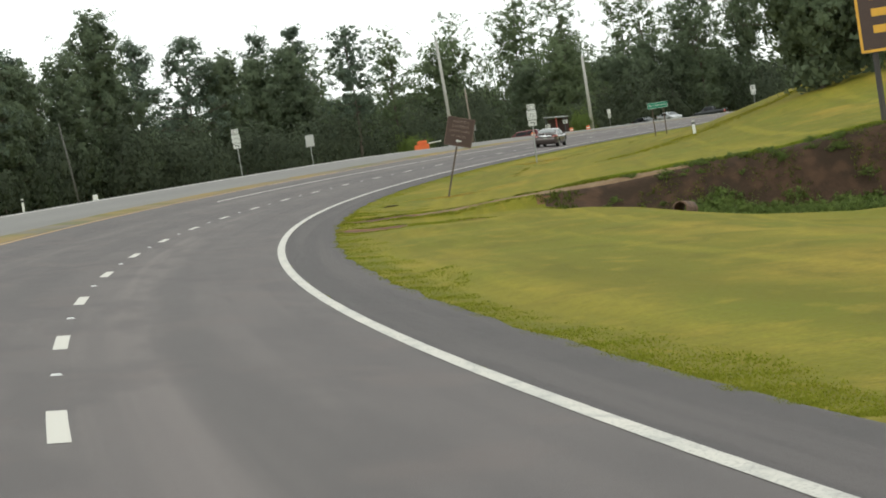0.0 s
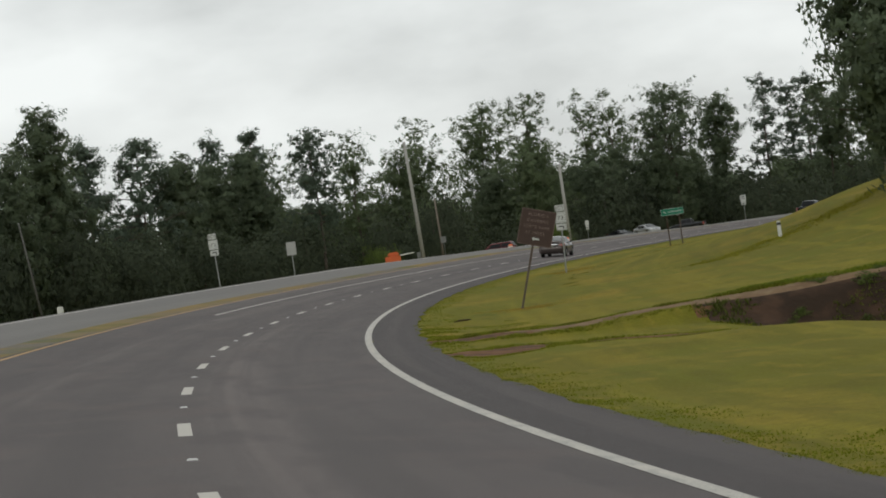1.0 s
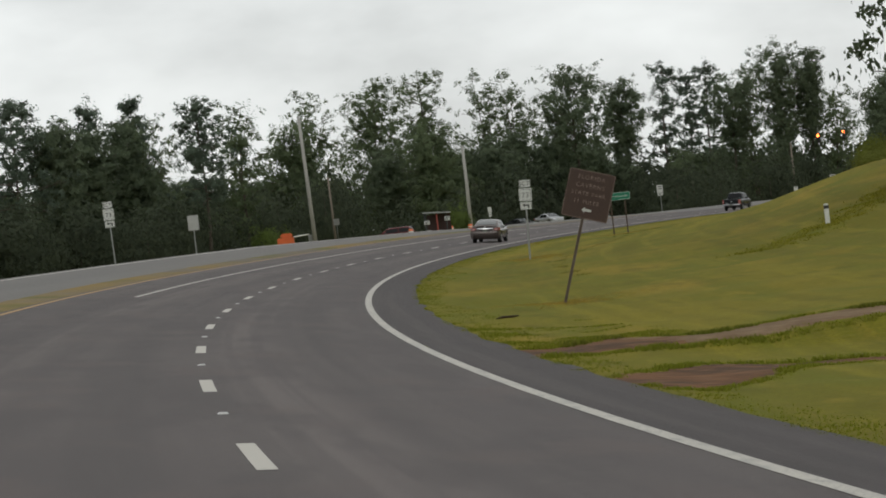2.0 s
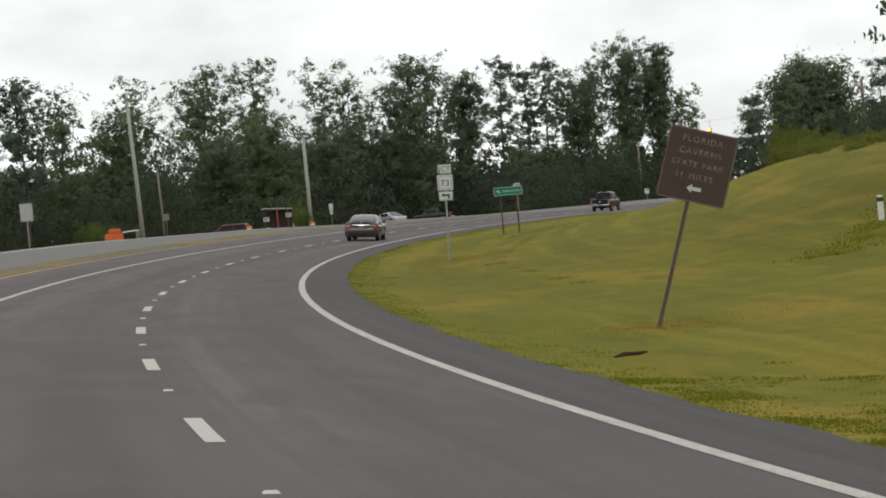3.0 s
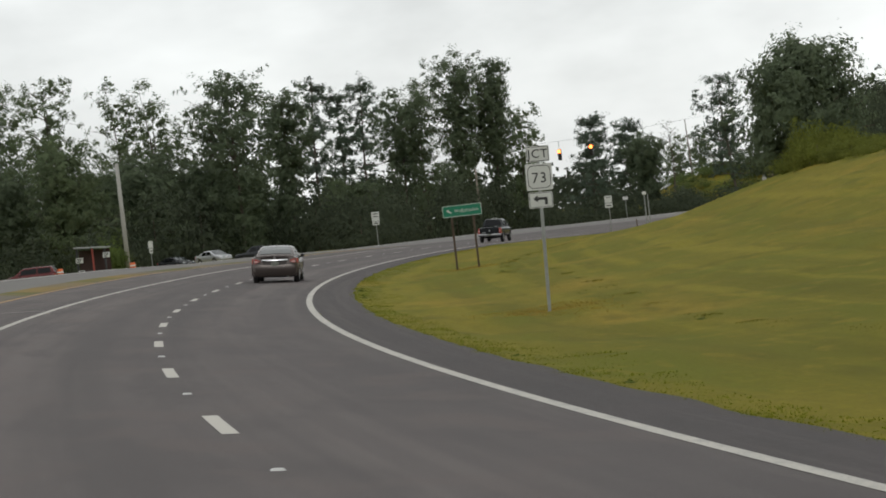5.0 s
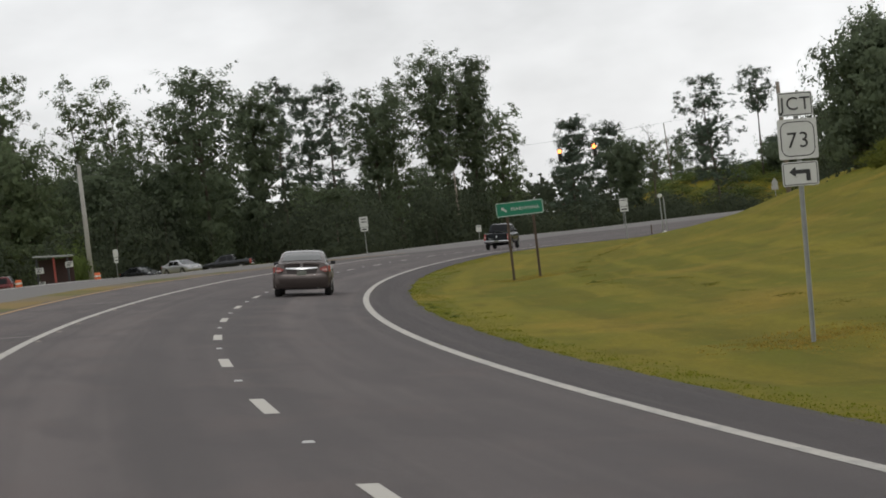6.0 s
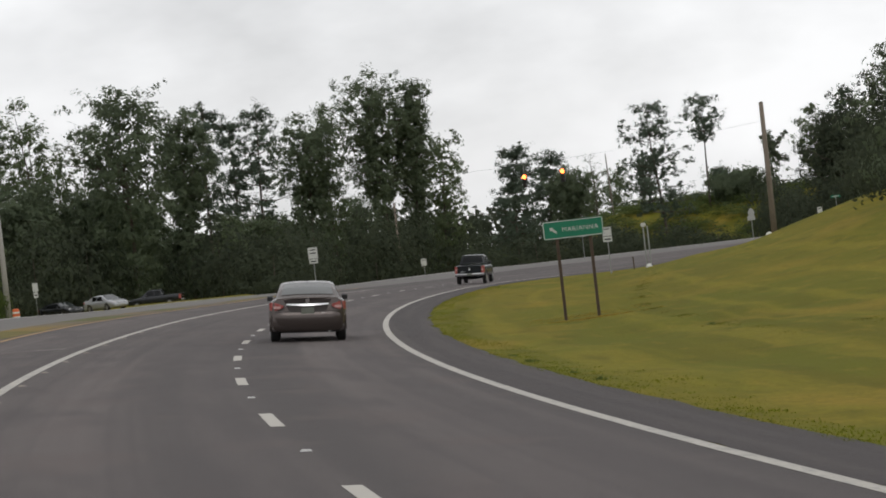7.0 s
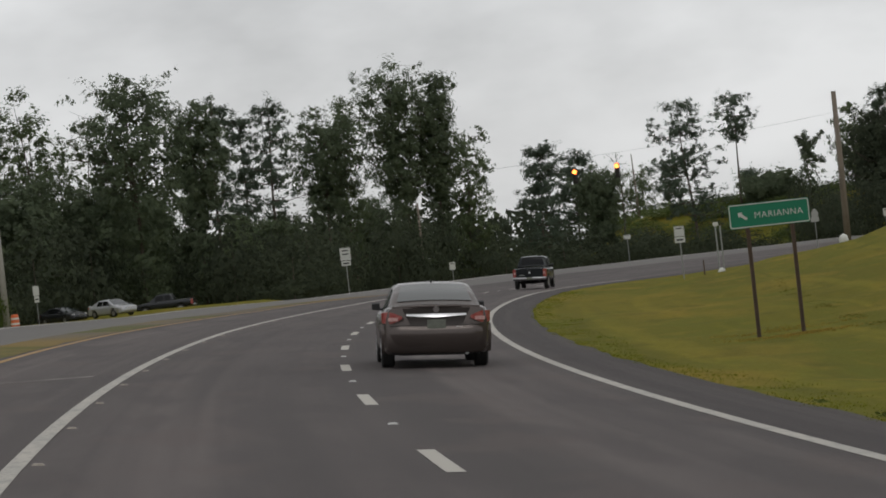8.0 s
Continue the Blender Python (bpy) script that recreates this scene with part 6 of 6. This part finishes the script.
build_grass("verge_grass_edge", "uneven fringe of grass along the shoulder", 1, 36000, fringe, 0.028, 0.016, FRINGE, 4)
build_grass("gully_grass", "taller unmown tufts round the washed-out clay", 2, 9000, gully_edge, 0.07, 0.014, FRINGE, 5)
build_grass("lush_grass", "lush green grass beside the wash", 14, 2600, lush, 0.036, 0.018, material("lush_blades", (0.145, 0.17, 0.017), 0.9, spec=0.1, grain=((0.4, 0.8, (0.18, 0.185, 0.02)),), island=0.2, thin=0.5), 5)
build_grass("rim_grass", "long bright green grass above the gully", 16, 2400, green_rim, 0.1, 0.016, material("bright_rim_blades", (0.155, 0.19, 0.02), 0.9, spec=0.1, grain=((0.4, 0.8, (0.11, 0.145, 0.018)),), island=0.2, thin=0.5), 5)
build_grass("gully_growth", "dark weedy growth over the clay of the gully", 15, 7500, gully_growth, 0.12, 0.02, material("gully_weed_blades", (0.07, 0.09, 0.018), 0.9, spec=0.1, grain=((0.4, 0.8, (0.11, 0.125, 0.02)),), island=0.25, thin=0.4), 5)
build_grass("rim_grass", "rank grass hanging over the rim of the wash, rim shade in its colour", 12, 650, overhang, 0.085, 0.014, RANK_SHADED, 5)


def swale(r, n):
    """A shallow ditch line that runs up the bank past the marker post, grown with rank grass."""
    s = 136 + 32 * r.random(n)
    return s, np.interp(s, [136, 144, 150, 158, 168], [-12.0, -15.1, -17.3, -19.3, -22.0]) + r.normal(0, 0.55, n)


build_grass("swale_grass", "rank dark green grass in a shallow ditch line", 5, 1500, swale, 0.09, 0.02, material("swale_blades", (0.215, 0.2, 0.024), 0.9, spec=0.1, grain=((0.4, 0.8, (0.17, 0.175, 0.024)),), island=0.2, thin=0.5), 5)


def median_tufts(r, n):
    """Dry tufts in drifts along the median, thinning out further on."""
    s = 40 + 300 * r.random(n * 3) ** 1.2
    o = YELLOW_O(s) + 0.3 + r.random(n * 3) * (MED_O(s) - YELLOW_O(s) - 0.3)
    keep = np.array([noise.noise((a * 0.07, b * 0.5, 1)) + 0.4 * noise.noise((a * 0.5, b * 1.5, 4)) > 0.02 for a, b in zip(s, o)])
    return s[keep][:n], o[keep][:n]


build_grass("median_grass", "dry tufts in drifts along the median", 3, 5000, median_tufts, 0.075, 0.014, material("dry_blades", (0.27, 0.195, 0.06), 0.9, grain=((0.3, 0.8, (0.16, 0.15, 0.035)),), island=0.3, thin=0.4), 4)


def dry_patches(r, n):
    """Sprayed-off straw-coloured grass round the feet of the signs."""
    k = r.integers(0, 3, n)
    s0, o0 = np.array([117.2, 179.7, 240.3])[k], np.array([-4.75, -5.0, -5.6])[k]
    return s0 + r.normal(0, 1.1, n) + 0.5, o0 + r.normal(0, 0.75, n) - 0.2


def mower_rut(r, n):
    """Darker wheel ruts that sweep through the mown grass."""
    s = 140 + 145 * r.random(n)
    first = np.interp(s, [140, 160, 173, 183, 194, 212, 285], [-6.9, -6.5, -6.7, -7.4, -8.0, -8.4, -8.6])
    second = np.interp(s, [140, 212, 223, 240, 256, 267, 285], [-6.6, -6.9, -7.0, -7.5, -8.6, -9.4, -10.6])
    o = np.where((s > 214) | (r.random(n) < 0.12), second, first)
    return s, o + r.normal(0, 0.16, n)


build_grass("dry_grass", "straw-coloured dry grass round the sign posts", 6, 4200, dry_patches, 0.032, 0.02, material("straw_blades", (0.34, 0.235, 0.055), 0.9, spec=0.1, grain=((0.8, 0.7, (0.25, 0.2, 0.045)),), island=0.15, thin=0.5), 4)
build_grass("rut_grass", "low dark blades along a mower rut", 7, 2600, mower_rut, 0.022, 0.018, material("rut_blades", (0.12, 0.115, 0.017), 0.9, spec=0.1, grain=((0.8, 0.7, (0.15, 0.135, 0.02)),), island=0.15, thin=0.4), 4)
for i, (s, o, r) in enumerate(((211.5, -1.62, 0.14), (215, -1.66, 0.11), (206, -1.7, 0.1), (203, -1.68, 0.12), (223, -6.9, 0.1), (167.5, -6.15, 0.08), (160, -1.66, 0.09), (151, -1.64, 0.1))):
    x, y, z = on_ground(s, o)
    bush(73, (r, r * 0.55), WEED, pose(x, y, z - 0.02, 0, 0, i * 40), "dark green weed tuft in the mown grass", "weed_clump", count=16, per=40, leaf=0.15, group="weeds")
rng_w = np.random.default_rng(9)
for i in range(300):
    o = -6 - 19 * rng_w.random() ** 0.7
    line = 91.5 + 0.1 * (o + 8)
    if i % 3 == 0 and -18 < o < -10.5:
        s, r = line + rng_w.uniform(0.7, 2.0), rng_w.uniform(0.16, 0.34)
    elif o < -12.5:
        s, r = line + rng_w.uniform(-10, 0.4), rng_w.uniform(0.35, 0.75)
    elif o < -9.5 and i % 2:
        s, r = line + rng_w.uniform(-6.0, 0.8), rng_w.uniform(0.12, 0.3)
    else:
        continue
    x, y, z = on_ground(s, o)
    bush(70 + i % 3, (r, r * rng_w.uniform(0.6, 1.1)), WEED, pose(x, y, z - 0.05, 0, 0, i * 55), "green weeds on the clay bank", "weed_clump", count=16, per=40, leaf=0.15, group="weeds")
